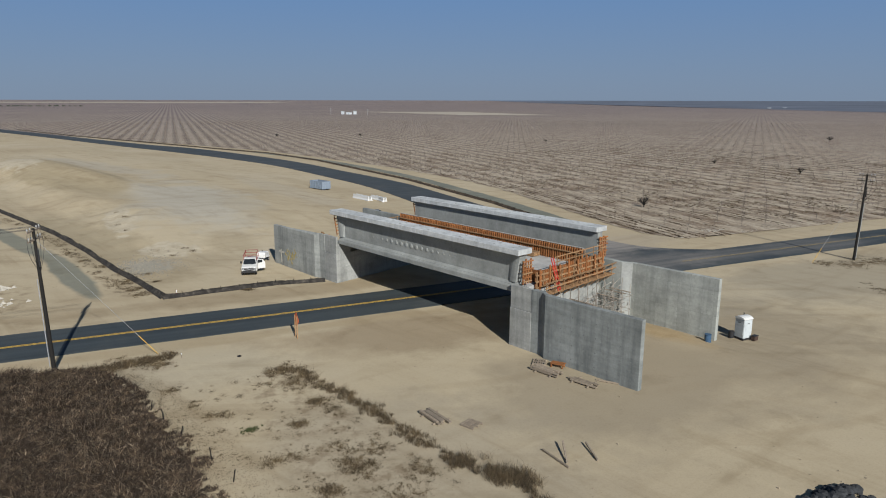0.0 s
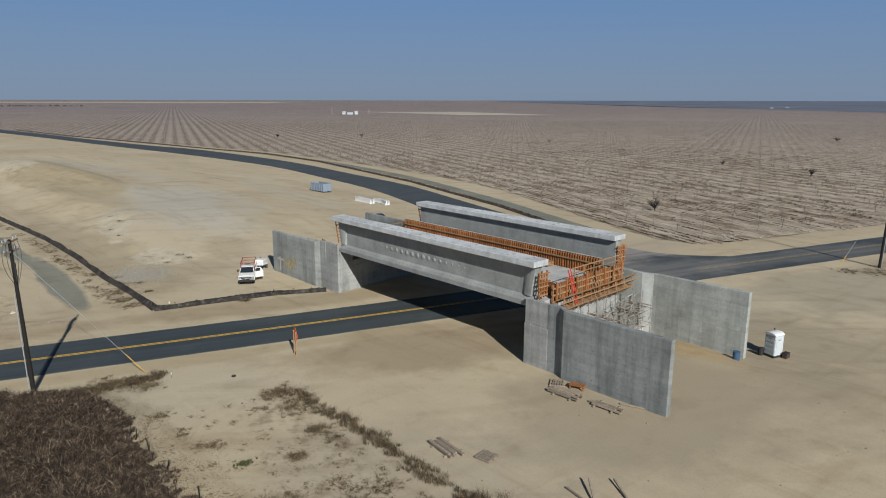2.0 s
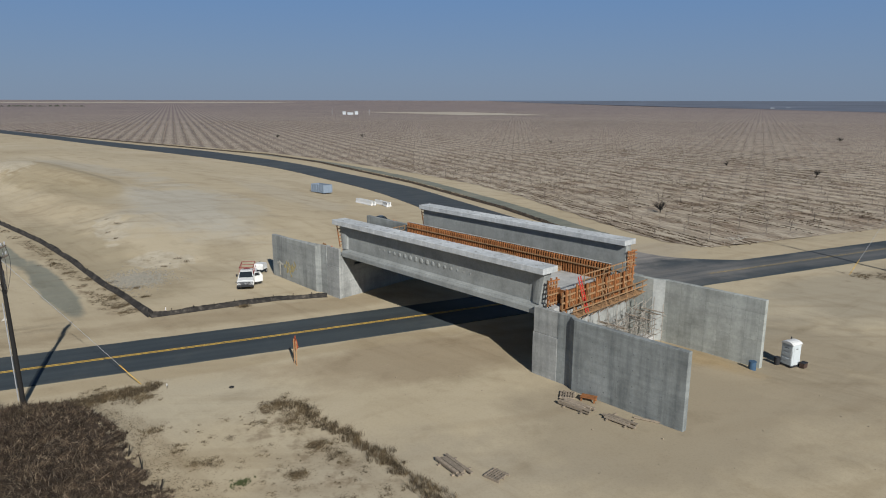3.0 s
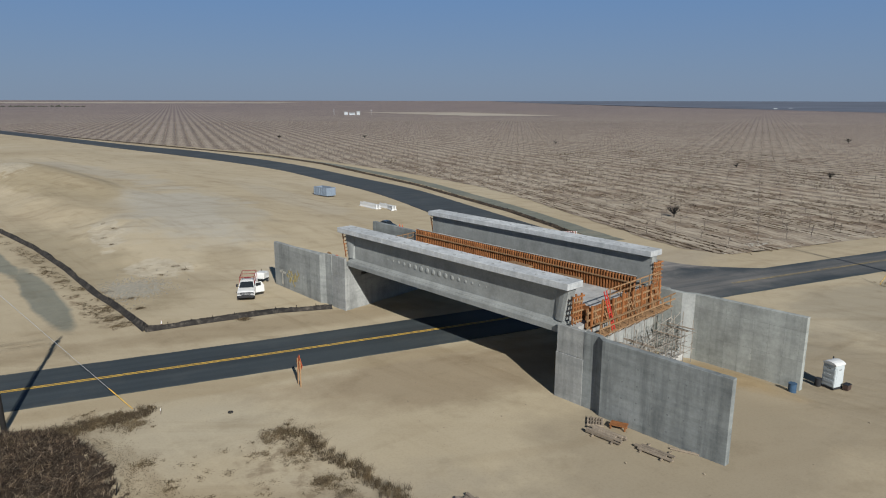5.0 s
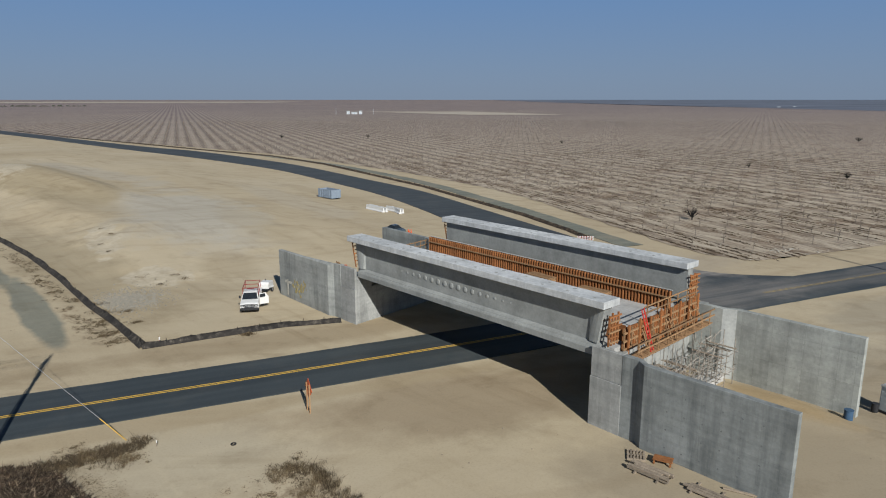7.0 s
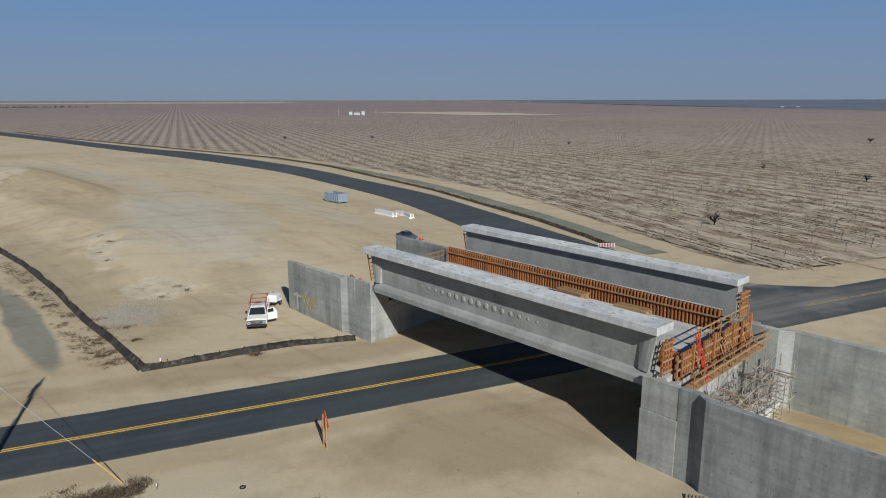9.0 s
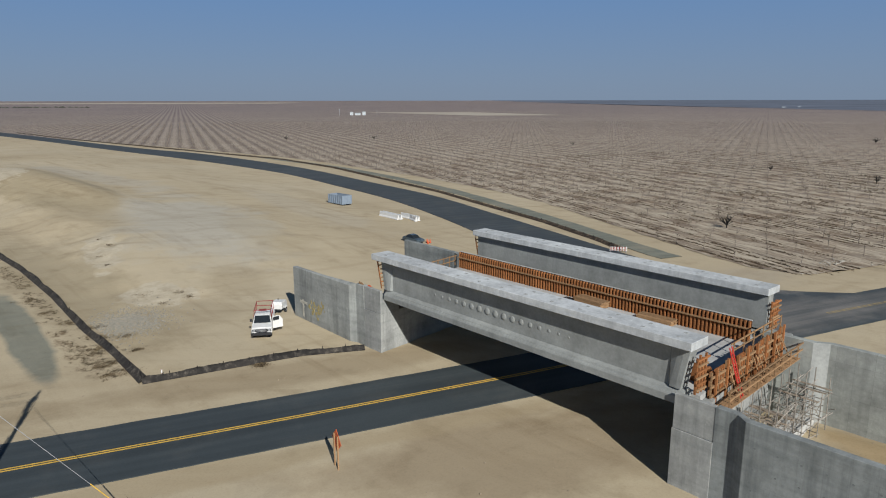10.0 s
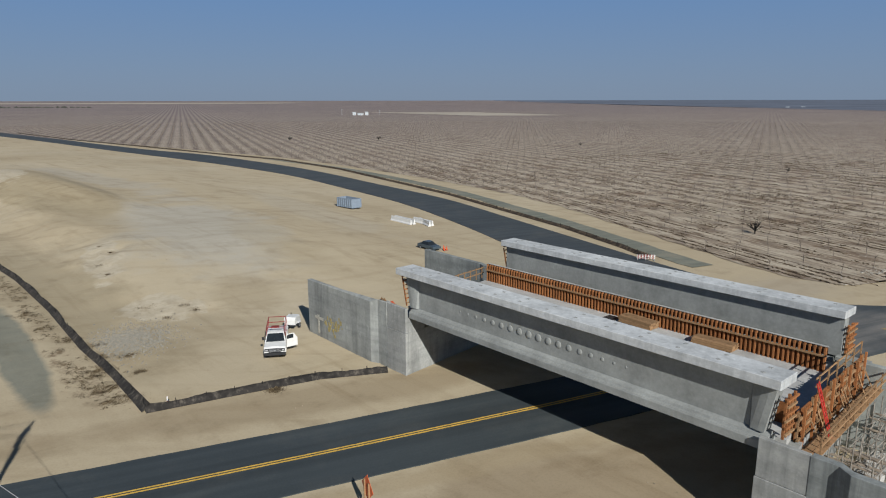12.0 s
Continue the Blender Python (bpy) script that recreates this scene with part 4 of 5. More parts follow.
    part("guy_guard", rod(bmesh.new(), g + d * 0.15, g + d * 2.6, 0.032, None, 8), YELLOW, ob, "yellow plastic guard")
    return ob


utility_pole(-12.44, 60.0, (-0.02, -1.22, 12.48), 1.35, (-4.1, 60.3), -1, "leaning dark wooden utility pole with crossarms and riser conduit")
utility_pole(89.4, 64.8, (-0.3, -0.6, 12.5), 1.6, (81.7, 65.3), 1, "dark wooden utility pole beside the far road")


def span(a_, b_, sag, name="overhead_wire"):
    bm, last = bmesh.new(), None
    a_, b_ = Vector(a_), Vector(b_)
    for i in range(17):
        t = i / 16
        p = a_.lerp(b_, t) - Vector((0, 0, sag * 4 * t * (1 - t)))
        if last is not None:
            rod(bm, last, p, 0.016, None, 5)
        last = p
    return tagged(part(name, bm, WIRE), "thin dark overhead wire strung from the pole", "wire", "overhead wires")


for d in (-1.1, -0.6, 0.6, 1.1):
    c, s = math.cos(1.35), math.sin(1.35)
    span((-12.46 + c * d, 58.8 + s * d, 12.5), (-62 + c * d, 56.5 + s * d, 12.5), 0.7)
    span((89.1, 64.2 + d, 12.5), (145, 67.0 + d, 12.6), 0.8)

# ---- vehicles ----


def profile(outline, y0, y1, taper=None):
    """A side outline of (x, z) drawn across y; above taper[0] it narrows by the factor taper[1]."""
    bm = prism([(p, q) for p, q in outline], y0, y1)
    for v in bm.verts:
        x, y, z = v.co
        k = 1.0
        if taper and z > taper[0]:
            k = 1 - (1 - taper[1]) * min(1, (z - taper[0]) / (taper[2] - taper[0]))
        v.co = (y, x * k, z)
    bmesh.ops.recalc_face_normals(bm, faces=bm.faces[:])
    return bm


def wheel(ob, x, y, r, w):
    bm = bmesh.new()
    prof = [(0.62 * r, -w / 2), (0.93 * r, -w / 2), (r, -w / 2 + 0.04), (r, w / 2 - 0.04), (0.93 * r, w / 2), (0.62 * r, w / 2)]
    rings = [[bm.verts.new((rr * math.cos(i * math.tau / 20), yy, rr * math.sin(i * math.tau / 20))) for i in range(20)] for rr, yy in prof]
    for k in range(6):
        for i in range(20):
            bm.faces.new((rings[k][i], rings[k][(i + 1) % 20], rings[(k + 1) % 6][(i + 1) % 20], rings[(k + 1) % 6][i]))
    bmesh.ops.recalc_face_normals(bm, faces=bm.faces[:])
    hub = part("wheel", rod(bmesh.new(), (0, -w * 0.3, 0), (0, w * 0.3, 0), r * 0.61, None, 16), STEEL, ob, m=pose(x, y, r))
    part("tyre", bm, RUBBER, hub)


def work_truck():
    fwd = math.degrees(math.atan2(-0.984, -0.18))
    ob = thing("work_truck", pose(6.98, 89.4, 0.0, 0, 0, fwd) @ Matrix.Scale(0.95, 4), "white crew work truck with red ladder rack and open driver door", "truck")
    body = [(-0.35, 0.52), (2.86, 0.52), (2.94, 0.72), (2.92, 1.08), (2.75, 1.20), (1.75, 1.30), (1.72, 1.32), (-0.35, 1.34)]
    part("body", bevelled(profile(body, -1.0, 1.0), 0.04, 2), WHITE, ob)
    cab = [(1.70, 1.345), (0.92, 1.97), (0.7, 2.02), (-0.2, 2.02), (-0.35, 1.95), (-0.35, 1.345)]
    part("cab", bevelled(profile(cab, -0.97, 0.97, (1.35, 0.80, 2.02)), 0.03, 2), WHITE, ob)
    part("windscreen", profile([(1.665, 1.37), (0.955, 1.94), (0.975, 1.965), (1.70, 1.385)], -0.88, 0.88, (1.40, 0.84, 1.95)), DARK_GLASS, ob)
    for sgn in (-1, 1):
        part("side_window", profile([(1.15, 1.42), (0.72, 1.86), (-0.15, 1.86), (-0.15, 1.42)], sgn * 0.955, sgn * 0.985, (1.35, 0.82, 2.02)), DARK_GLASS, ob)
        light = part("headlight", bevelled(boxes((2.90, sgn * 0.76 - 0.20, 0.82, 2.97, sgn * 0.76 + 0.20, 1.10)), 0.02), DARK, ob, "dark headlight housing")
        part("lens", bevelled(boxes((2.965, sgn * 0.77 - 0.12, 0.89, 2.985, sgn * 0.77 + 0.12, 1.03)), 0.008), STEEL, light)
        part("fender", bevelled(profile([(1.35, 0.6), (2.6, 0.6), (2.5, 0.98), (2.2, 1.10), (1.7, 1.10), (1.42, 0.98)], sgn * 0.99, sgn * 1.04), 0.012), WHITE, ob)
        part("locker_door", bevelled(boxes((-1.3, sgn * 1.03 - 0.012, 0.72, -0.5, sgn * 1.03 + 0.012, 1.34)), 0.006), WHITE, ob)
        part("rear_locker_door", bevelled(boxes((-2.85, sgn * 1.03 - 0.012, 0.98, -1.4, sgn * 1.03 + 0.012, 1.34)), 0.006), WHITE, ob)
        part("mirror", bevelled(boxes((1.15, sgn * 1.17 - 0.11, 1.4, 1.25, sgn * 1.17 + 0.11, 1.72)), 0.02), DARK, ob)
        for x in (1.95, -1.75):
            wheel(ob, x, sgn * 0.84, 0.40, 0.26)
    grille = part("grille", bevelled(boxes((2.915, -0.55, 0.76, 2.985, 0.55, 1.13)), 0.015), DARK, ob)
    for z in (0.84, 0.95, 1.06):
        part("grille_bar", boxes((2.98, -0.5, z, 2.995, 0.5, z + 0.025)), STEEL, grille)
    part("hood_scoop", bevelled(profile([(1.72, 1.30), (2.72, 1.20), (2.70, 1.235), (1.74, 1.345)], -0.55, 0.55), 0.012), WHITE, ob, "raised white bonnet panel")
    part("light_bar", bevelled(boxes((0.25, -0.55, 2.03, 0.5, 0.55, 2.12)), 0.02), STEEL, ob)
    for sgn in (-1, 1):
        part("wiper", beam(bmesh.new(), (1.68, 0.1 + 0.35 * sgn, 1.40), (1.40, 0.3 + 0.35 * sgn, 1.62), 0.02, 0.02), DARK, ob)
    part("badge", bevelled(boxes((2.986, -0.09, 0.90, 3.0, 0.09, 0.98)), 0.004), STEEL, ob)
    part("bumper", bevelled(boxes((2.9, -1.0, 0.45, 3.08, 1.0, 0.74)), 0.04, 2), DARK, ob, "dark front bumper")
    part("bed", bevelled(boxes((-2.95, -1.02, 0.62, -0.42, 1.02, 1.42)), 0.03), WHITE, ob, "white utility bed with side lockers")
    part("chassis", boxes((-2.9, -0.5, 0.40, 2.7, 0.5, 0.515)), DARK, ob)
    door = part("driver_door", bevelled(profile([(0, 0.55), (1.15, 0.55), (1.15, 1.36), (0.78, 1.88), (0, 1.88)], -0.045, 0.0), 0.015), WHITE, ob, "white door standing open", m=pose(1.22, 1.03, 0, 0, 0, 118) @ pose(0, 0, 0, 0, 0, 0))
    part("door_glass", boxes((0.08, -0.054, 1.40, 0.72, 0.009, 1.80)), DARK_GLASS, door)
    rack = RED
    for x in (0.55, -1.1, -2.85):
        for sgn in (-1, 1):
            part("rack_post", beam(bmesh.new(), (x, sgn * 0.93, 1.42 if x < 0 else 1.3), (x, sgn * 0.86, 2.42), 0.055, 0.055), rack, ob)
        part("rack_bar", beam(bmesh.new(), (x, -0.9, 2.42), (x, 0.9, 2.42), 0.06, 0.06), rack, ob)
    for sgn in (-1, 1):
        part("rack_rail", beam(bmesh.new(), (-2.9, sgn * 0.86, 2.43), (0.9, sgn * 0.86, 2.43), 0.055, 0.055), rack, ob)
    part("tool_box", bevelled(boxes((-1.0, -0.85, 1.425, -0.5, 0.85, 1.85)), 0.02), WHITE, ob)
    part("cargo", bevelled(boxes((-2.3, -0.6, 1.425, -1.3, 0.2, 1.7)), 0.05), RED, ob)
    return ob


work_truck()


def trailer():
    ob = thing("compressor_trailer", pose(9.3, 95.1, 0, 0, 0, 62) @ Matrix.Scale(0.84, 4), "small white towed compressor trailer", "trailer")
    hood = [(-1.0, 0.62), (1.0, 0.62), (1.0, 1.15), (0.75, 1.5), (-0.8, 1.55), (-1.0, 1.3)]
    part("hood", bevelled(profile(hood, -0.7, 0.7), 0.05, 2), WHITE, ob)
    part("frame", boxes((-1.1, -0.6, 0.5, 1.1, 0.6, 0.615)), DARK, ob)
    part("drawbar", beam(bmesh.new(), (-1.1, 0, 0.52), (-2.1, 0, 0.5), 0.1, 0.1), DARK, ob)
    for sgn in (-1, 1):
        wheel(ob, 0.1, sgn * 0.82, 0.33, 0.2)
        part("fender", bevelled(boxes((-0.35, sgn * 0.83 - 0.13, 0.70, 0.55, sgn * 0.83 + 0.13, 0.76)), 0.02), WHITE, ob)
    part("exhaust", rod(bmesh.new(), (0.5, 0.3, 1.5), (0.5, 0.3, 1.75), 0.05), DARK, ob)
    return ob


trailer()


def parked_car():
    ob = thing("parked_car", pose(34.9, 125.0, height(34.9, 125.0), 0, 0, -70) @ Matrix.Scale(0.87, 4), "dark blue-grey saloon car parked on the sand", "car")
    low = [(-2.3, 0.35), (2.25, 0.35), (2.3, 0.62), (2.1, 0.82), (1.0, 0.93), (-1.6, 0.97), (-2.28, 0.9)]
    part("body", bevelled(profile(low, -0.9, 0.9), 0.05, 2), plain("car_paint", (0.085, 0.115, 0.14), 0.25, 0.3), ob)
    top = [(1.05, 0.93), (0.35, 1.42), (-0.9, 1.45), (-1.7, 0.97)]
    part("cabin", bevelled(profile(top, -0.84, 0.84, (0.95, 0.74, 1.45)), 0.03), DARK_GLASS, ob)
    part("roof", bevelled(profile([(0.3, 1.43), (0.2, 1.48), (-0.8, 1.49), (-0.9, 1.455)], -0.6, 0.6), 0.01), plain("roof_paint", (0.09, 0.12, 0.145), 0.25, 0.3), ob)
    for sgn in (-1, 1):
        for x in (1.4, -1.4):
            wheel(ob, x, sgn * 0.82, 0.33, 0.2)
    return ob


parked_car()
for k, (x, y) in enumerate(((36.9, 124.0), (37.3, 123.6), (36.8, 123.2))):
    ob = thing("traffic_cone", pose(x, y, height(x, y)), "bright orange traffic cone on the sand", "traffic cone", "traffic cones")
    part("base", bevelled(boxes((-0.18, -0.18, 0, 0.18, 0.18, 0.04)), 0.01), DARK, ob)
    part("cone", rod(bmesh.new(), (0, 0, 0.04), (0, 0, 0.72), 0.14, 0.03, 12), ORANGE, ob)


def dumpster():
    ob = thing("dumpster", pose(31.6, 172.9, 0, 0, 0, -66), "open blue-grey steel roll-off dumpster on the sand", "dumpster")
    L, W, H = 5.3, 2.5, 2.15
    part("floor", boxes((0, -W / 2, 0.2, L, W / 2, 0.3)), BLUE_GREY, ob)
    for y in (-W / 2, W / 2 - 0.06):
        part("side_panel", boxes((0, y, 0.303, L, y + 0.06, H)), BLUE_GREY, ob)
    for x in (0, L - 0.06):
        part("end_panel", boxes((x, -W / 2 + 0.063, 0.303, x + 0.06, W / 2 - 0.063, H - 0.02)), BLUE_GREY, ob)
    for i in range(8):
        for sgn in (-1, 1):
            x = 0.2 + i * 0.72
            part("rib", boxes((x, sgn * (W / 2 + 0.05) - 0.045, 0.25, x + 0.1, sgn * (W / 2 + 0.05) + 0.045, H - 0.05)), BLUE_GREY, ob)
    for y in (-0.6, 0.6):
        part("skid", boxes((0.1, y - 0.08, 0, L - 0.1, y + 0.08, 0.198)), DARK, ob)
    return ob


dumpster().location.z = height(31.6, 170) 


def barrier(x, y, turn, length, lean=0):
    """A white barrier with a broad foot."""
    ob = thing("road_barrier", pose(x, y, max(0, height(x, y)), lean, 0, turn), "white plastic traffic barrier standing on the sand", "barrier", "barriers on the sand")
    part("body", bevelled(prism([(-0.3, 0), (0.3, 0), (0.3, 0.12), (0.13, 0.35), (0.09, 0.95), (-0.09, 0.95), (-0.13, 0.35), (-0.3, 0.12)], 0, length), 0.015), WHITE, ob)
    for i in range(int(length / 1.0)):
        part("rib", boxes((0.35 + i, -0.125, 0.38, 0.47 + i, 0.125, 0.9)), WHITE, ob)
    return ob


for dy in (0, 0.75):
    barrier(37.1 + dy, 153.0 + 0.3 * dy, -73, 6.6)
barrier(40.7, 150.2, -72, 6.0)
barrier(41.6, 149.2, -88, 5.2)


def road_closed_barricade():
    ob = thing("barricade", pose(60.9, 107.6, 0, 0, 0, -24) @ Matrix.Diagonal((0.85, 0.85, 0.62, 1)), "striped red and white barricade at the road end", "barricade")
    for x in (0.1, 1.5, 2.9):
        part("leg", boxes((x, -0.05, 0.05, x + 0.07, 0.05, 1.35)), STEEL, ob)
        part("foot", boxes((x - 0.02, -0.6, 0, x + 0.09, 0.6, 0.048)), STEEL, ob)
    for z in (0.45, 0.8, 1.15):
        board = part("board", boxes((0, -0.085, z, 3.1, -0.055, z + 0.2)), WHITE, ob)
        for i in range(6):
            part("stripe", boxes((0.1 + i * 0.5, -0.092, z + 0.004, 0.35 + i * 0.5, -0.088, z + 0.196)), RED, board)
    return ob


road_closed_barricade()


def portable_toilet():
    ob = thing("portable_toilet", pose(48.65, 44.75, 0, 0, 0, 4), "white and grey plastic portable toilet on the sand", "portable toilet")
    grey = plain("toilet_plastic", (0.50, 0.54, 0.55), 0.5, 0, 0.1)
    part("base", bevelled(boxes((-0.6, -0.6, 0, 0.6, 0.6, 0.16)), 0.03), DARK, ob)
    part("cabin", bevelled(boxes((-0.55, -0.55, 0.16, 0.55, 0.55, 2.02)), 0.04, 2), grey, ob)
    roof = [(-0.6, 2.022), (0.6, 2.022), (0.6, 2.1), (0.42, 2.22), (0.15, 2.29), (-0.15, 2.29), (-0.42, 2.22), (-0.6, 2.1)]
    part("roof", bevelled(prism(roof, -0.6, 0.6), 0.02), WHITE, ob, "white domed roof")
    part("door", bevelled(boxes((-0.36, -0.575, 0.24, 0.36, -0.552, 1.9)), 0.01), grey, ob)
    part("door_label", boxes((-0.12, -0.582, 1.62, 0.12, -0.577, 1.68)), DARK, ob)
    part("side_label", boxes((-0.556, -0.2, 1.62, -0.552, 0.2, 1.7)), DARK, ob)
    part("vent_pipe", rod(bmesh.new(), (0.4, 0.4, 2.1), (0.4, 0.4, 2.42), 0.05), DARK, ob)
    for z in (0.5, 0.95, 1.4):
        part("rib", boxes((-0.565, -0.45, z, -0.552, 0.45, z + 0.25)), grey, ob)
    return ob


portable_toilet()
for x, y, r, h_, mat_, label in ((44.5, 44.9, 0.32, 0.85, BLUE, "blue plastic drum beside the wing wall"), (47.75, 45.3, 0.25, 0.65, DARK, "black plastic bin beside the toilet")):
    ob = thing("drum", pose(x, y, 0), label, "drum", "drums")
    part("shell", bevelled(rod(bmesh.new(), (0, 0, 0), (0, 0, h_), r, r * 0.95, 18), 0.02), mat_, ob)
    part("rim", rod(bmesh.new(), (0, 0, h_ * 0.98), (0, 0, h_ * 1.04), r * 1.04, None, 18), mat_, ob)
crate = thing("wash_box", pose(49.3, 43.9, 0, 0, 0, 15), "small brown box standing by the toilet", "box")
part("box", bevelled(boxes((-0.3, -0.22, 0, 0.3, 0.22, 0.42)), 0.02), plain("brown_box", (0.07, 0.045, 0.035), 0.8), crate)
part("lid", bevelled(boxes((-0.32, -0.24, 0.423, 0.32, 0.24, 0.48)), 0.01), DARK, crate)


def work_sign():
    ob = thing("road_sign", pose(8.3, 60.5, 0, 0, 0, 99), "orange road-work sign on two wooden posts seen edge-on", "road sign")
    face = plain("sign_orange", (0.62, 0.13, 0.05), 0.5)
    part("face", bevelled(boxes((-0.56, -0.012, -0.56, 0.56, 0.012, 0.56)), 0.004), face, ob, "orange diamond-shaped plywood sign face", m=pose(0, 0, 1.85, 0, 45, 0))
    for x in (-0.3, 0.3):
        part("post", boxes((x - 0.045, 0.015, -0.1, x + 0.045, 0.10, 2.25)), TIMBER, ob)
    for i, z in enumerate((2.05, 1.8, 1.55)):
        part("letter_bar", boxes((-0.4, -0.018, z, 0.4 - 0.1 * i, -0.014, z + 0.12)), DARK, ob)
    return ob


work_sign()

# ---- timber and scrap on the sand ----


def plank_pile(m, n_boards, length, label, seed):
    ob = thing("plank_pile", m, label, "planks", "planks on the sand")
    rng = random.Random(seed)
    for x in (0.4, length - 0.5):
        part("bearer", boxes((x, -0.2, 0, x + 0.1, 1.3, 0.1)), GREY_WOOD, ob)
    for i in range(n_boards):
        y, lay = (i % 4) * 0.27, i // 4
        part("plank", boxes((rng.uniform(-0.2, 0.2), y, 0.102 + lay * 0.1, length + rng.uniform(-0.4, 0.3), y + 0.21, 0.19 + lay * 0.1)), GREY_WOOD, ob)
    return ob


plank_pile(pose(25.6, 45.0, 0, 0, 0, -66), 11, 2.4, "weathered planks stacked beside the wing wall", 1)
plank_pile(pose(27.35, 42.0, 0, 0, 0, -66), 3, 2.4, "loose weathered boards beside the wing wall", 2)
plank_pile(pose(13.9, 40.6, 0, 0, 0, -76), 6, 2.4, "small pile of grey planks lying on the sand", 3)


def grate(x, y, turn, size, label):
    ob = thing("pallet", pose(x, y, 0, 0, 0, turn), label, "pallet", "pallets on the sand")
    for i in range(6):
        part("slat", boxes((i * size / 6 + 0.02, 0, 0.11, i * size / 6 + size / 9, size, 0.14)), GREY_WOOD, ob)
    for j in range(3):
        y0 = j * (size - 0.1) / 2
        part("runner", boxes((0, y0, 0, size, y0 + 0.1, 0.108)), GREY_WOOD, ob)
    return ob


grate(16.0, 37.9, -62, 1.15, "grey slatted pallet lying on the sand")
grate(26.25, 46.1, -35, 1.2, "grey slatted pallet beside the plank stack")
frame_ob = thing("wooden_frame", pose(27.45, 45.1, 0, 0, 0, -50), "small orange wooden frame on the sand", "frame")
part("top", boxes((0, 0, 0.3, 1.2, 0.7, 0.36)), STUD, frame_ob)
for x in (0.05, 1.05):
    for y in (0.05, 0.55):
        part("leg", boxes((x, y, 0, x + 0.1, y + 0.1, 0.298)), STUD, frame_ob)
for a_, b_ in (((19.7, 32.7, 0.06), (20.1, 30.1, 0.06)), ((21.1, 32.5, 0.5), (20.3, 30.6, 0.06)), ((22.7, 32.2, 0.25), (22.3, 30.2, 0.05)), ((29.6, 41.2, 0.05), (31.6, 38.9, 0.05))):
    tagged(part("loose_beam", beam(bmesh.new(), a_, b_, 0.11, 0.11), GREY_WOOD), "single weathered timber lying on the sand", "beam", "loose beams")


def rock(r, seed):
    bm = bmesh.new()
    bmesh.ops.create_icosphere(bm, subdivisions=2, radius=r)
    for v in bm.verts:
        v.co *= 1 + 0.45 * noise.noise(v.co / r * 1.3 + Vector((seed, 0, 0)))
        v.co.z *= 0.6
    return bm


def marker_post(x, y, label, top, size=1.0):
    ob = thing("marker_post", pose(x, y, max(0, height(x, y)), 3, 2, 20) @ Matrix.Scale(size, 4), label, "marker post", "marker posts")
    part("stake", bevelled(boxes((-0.03, -0.02, -0.1, 0.03, 0.02, 0.8)), 0.005), top, ob)
    part("band", boxes((-0.045, -0.035, 0.45, 0.045, 0.035, 0.78)), WHITE, ob, "white wrapped head")


marker_post(-2.5, 79.9, "red marker post with a white head by the fence", RED)
marker_post(-2.25, 58.9, "short pale survey stake in the sand", GREY_WOOD, 0.6)


def old_tyre(x, y):
    ob = thing("old_tyre", pose(x, y, 0.05, 0, 0, 0) @ Matrix.Scale(0.5, 4), "small worn black tyre lying on the sand", "tyre")
    bm = bmesh.new()
    n_, m_ = 20, 8
    rings = [[bm.verts.new(((0.3 + 0.1 * math.cos(j * math.tau / m_)) * math.cos(i * math.tau / n_), (0.3 + 0.1 * math.cos(j * math.tau / m_)) * math.sin(i * math.tau / n_), 0.1 * math.sin(j * math.tau / m_))) for j in range(m_)] for i in range(n_)]
    for i in range(n_):
        for j in range(m_):
            bm.faces.new((rings[i][j], rings[(i + 1) % n_][j], rings[(i + 1) % n_][(j + 1) % m_], rings[i][(j + 1) % m_])).smooth = True
    part("tread", bm, RUBBER, ob)


old_tyre(2.6, 57.3)
DARK_ROCK = plain("dark_rock", (0.05, 0.052, 0.055), 0.9, 0, 0.5, 4)
rng = random.Random(21)
heap = thing("rubble_heap", pose(32.8, 21.3, 0), "dark heap of broken asphalt rubble", "rubble")
for i in range(60):
    a_, d = rng.uniform(0, math.tau), rng.random() ** 0.6
    r = rng.uniform(0.12, 0.4)
    part("lump", rock(r, i), DARK_ROCK, heap, m=pose(math.cos(a_) * d * 2.2, math.sin(a_) * d * 1.2, 0.1 + 0.5 * (1 - d), 0, 0, rng.uniform(0, 360)))

# ---- plants ----


def blades(points, count, size, spread, seed, width=0.04, droop=0.5):
    """Many thin bent blades round the points, as plain vertex and face lists."""
    rng = np.random.default_rng(seed)
    verts, faces = [], []
    for x, y, z, k in points:
        for _ in range(count):
            a_, d = rng.uniform(0, math.tau), rng.random() ** 0.7 * spread * k
            px, py = x + math.cos(a_) * d, y + math.sin(a_) * d
            h_ = size * k * rng.uniform(0.45, 1.15)
            t = rng.uniform(0, math.tau)
            lean = h_ * rng.uniform(0.1, droop)
            w = width * rng.uniform(0.6, 1.3)
            ca, sa = math.cos(t + 1.57) * w, math.sin(t + 1.57) * w
            lx, ly = math.cos(t) * lean, math.sin(t) * lean
            b_ = len(verts)
            verts += [(px - ca, py - sa, z), (px + ca, py + sa, z), (px + lx * 0.4 - ca * 0.8, py + ly * 0.4 - sa * 0.8, z + h_ * 0.6), (px + lx * 0.4 + ca * 0.8, py + ly * 0.4 + sa * 0.8, z + h_ * 0.6), (px + lx, py + ly, z + h_)]
            faces += [(b_, b_ + 1, b_ + 3, b_ + 2), (b_ + 2, b_ + 3, b_ + 4)]
    return verts, faces


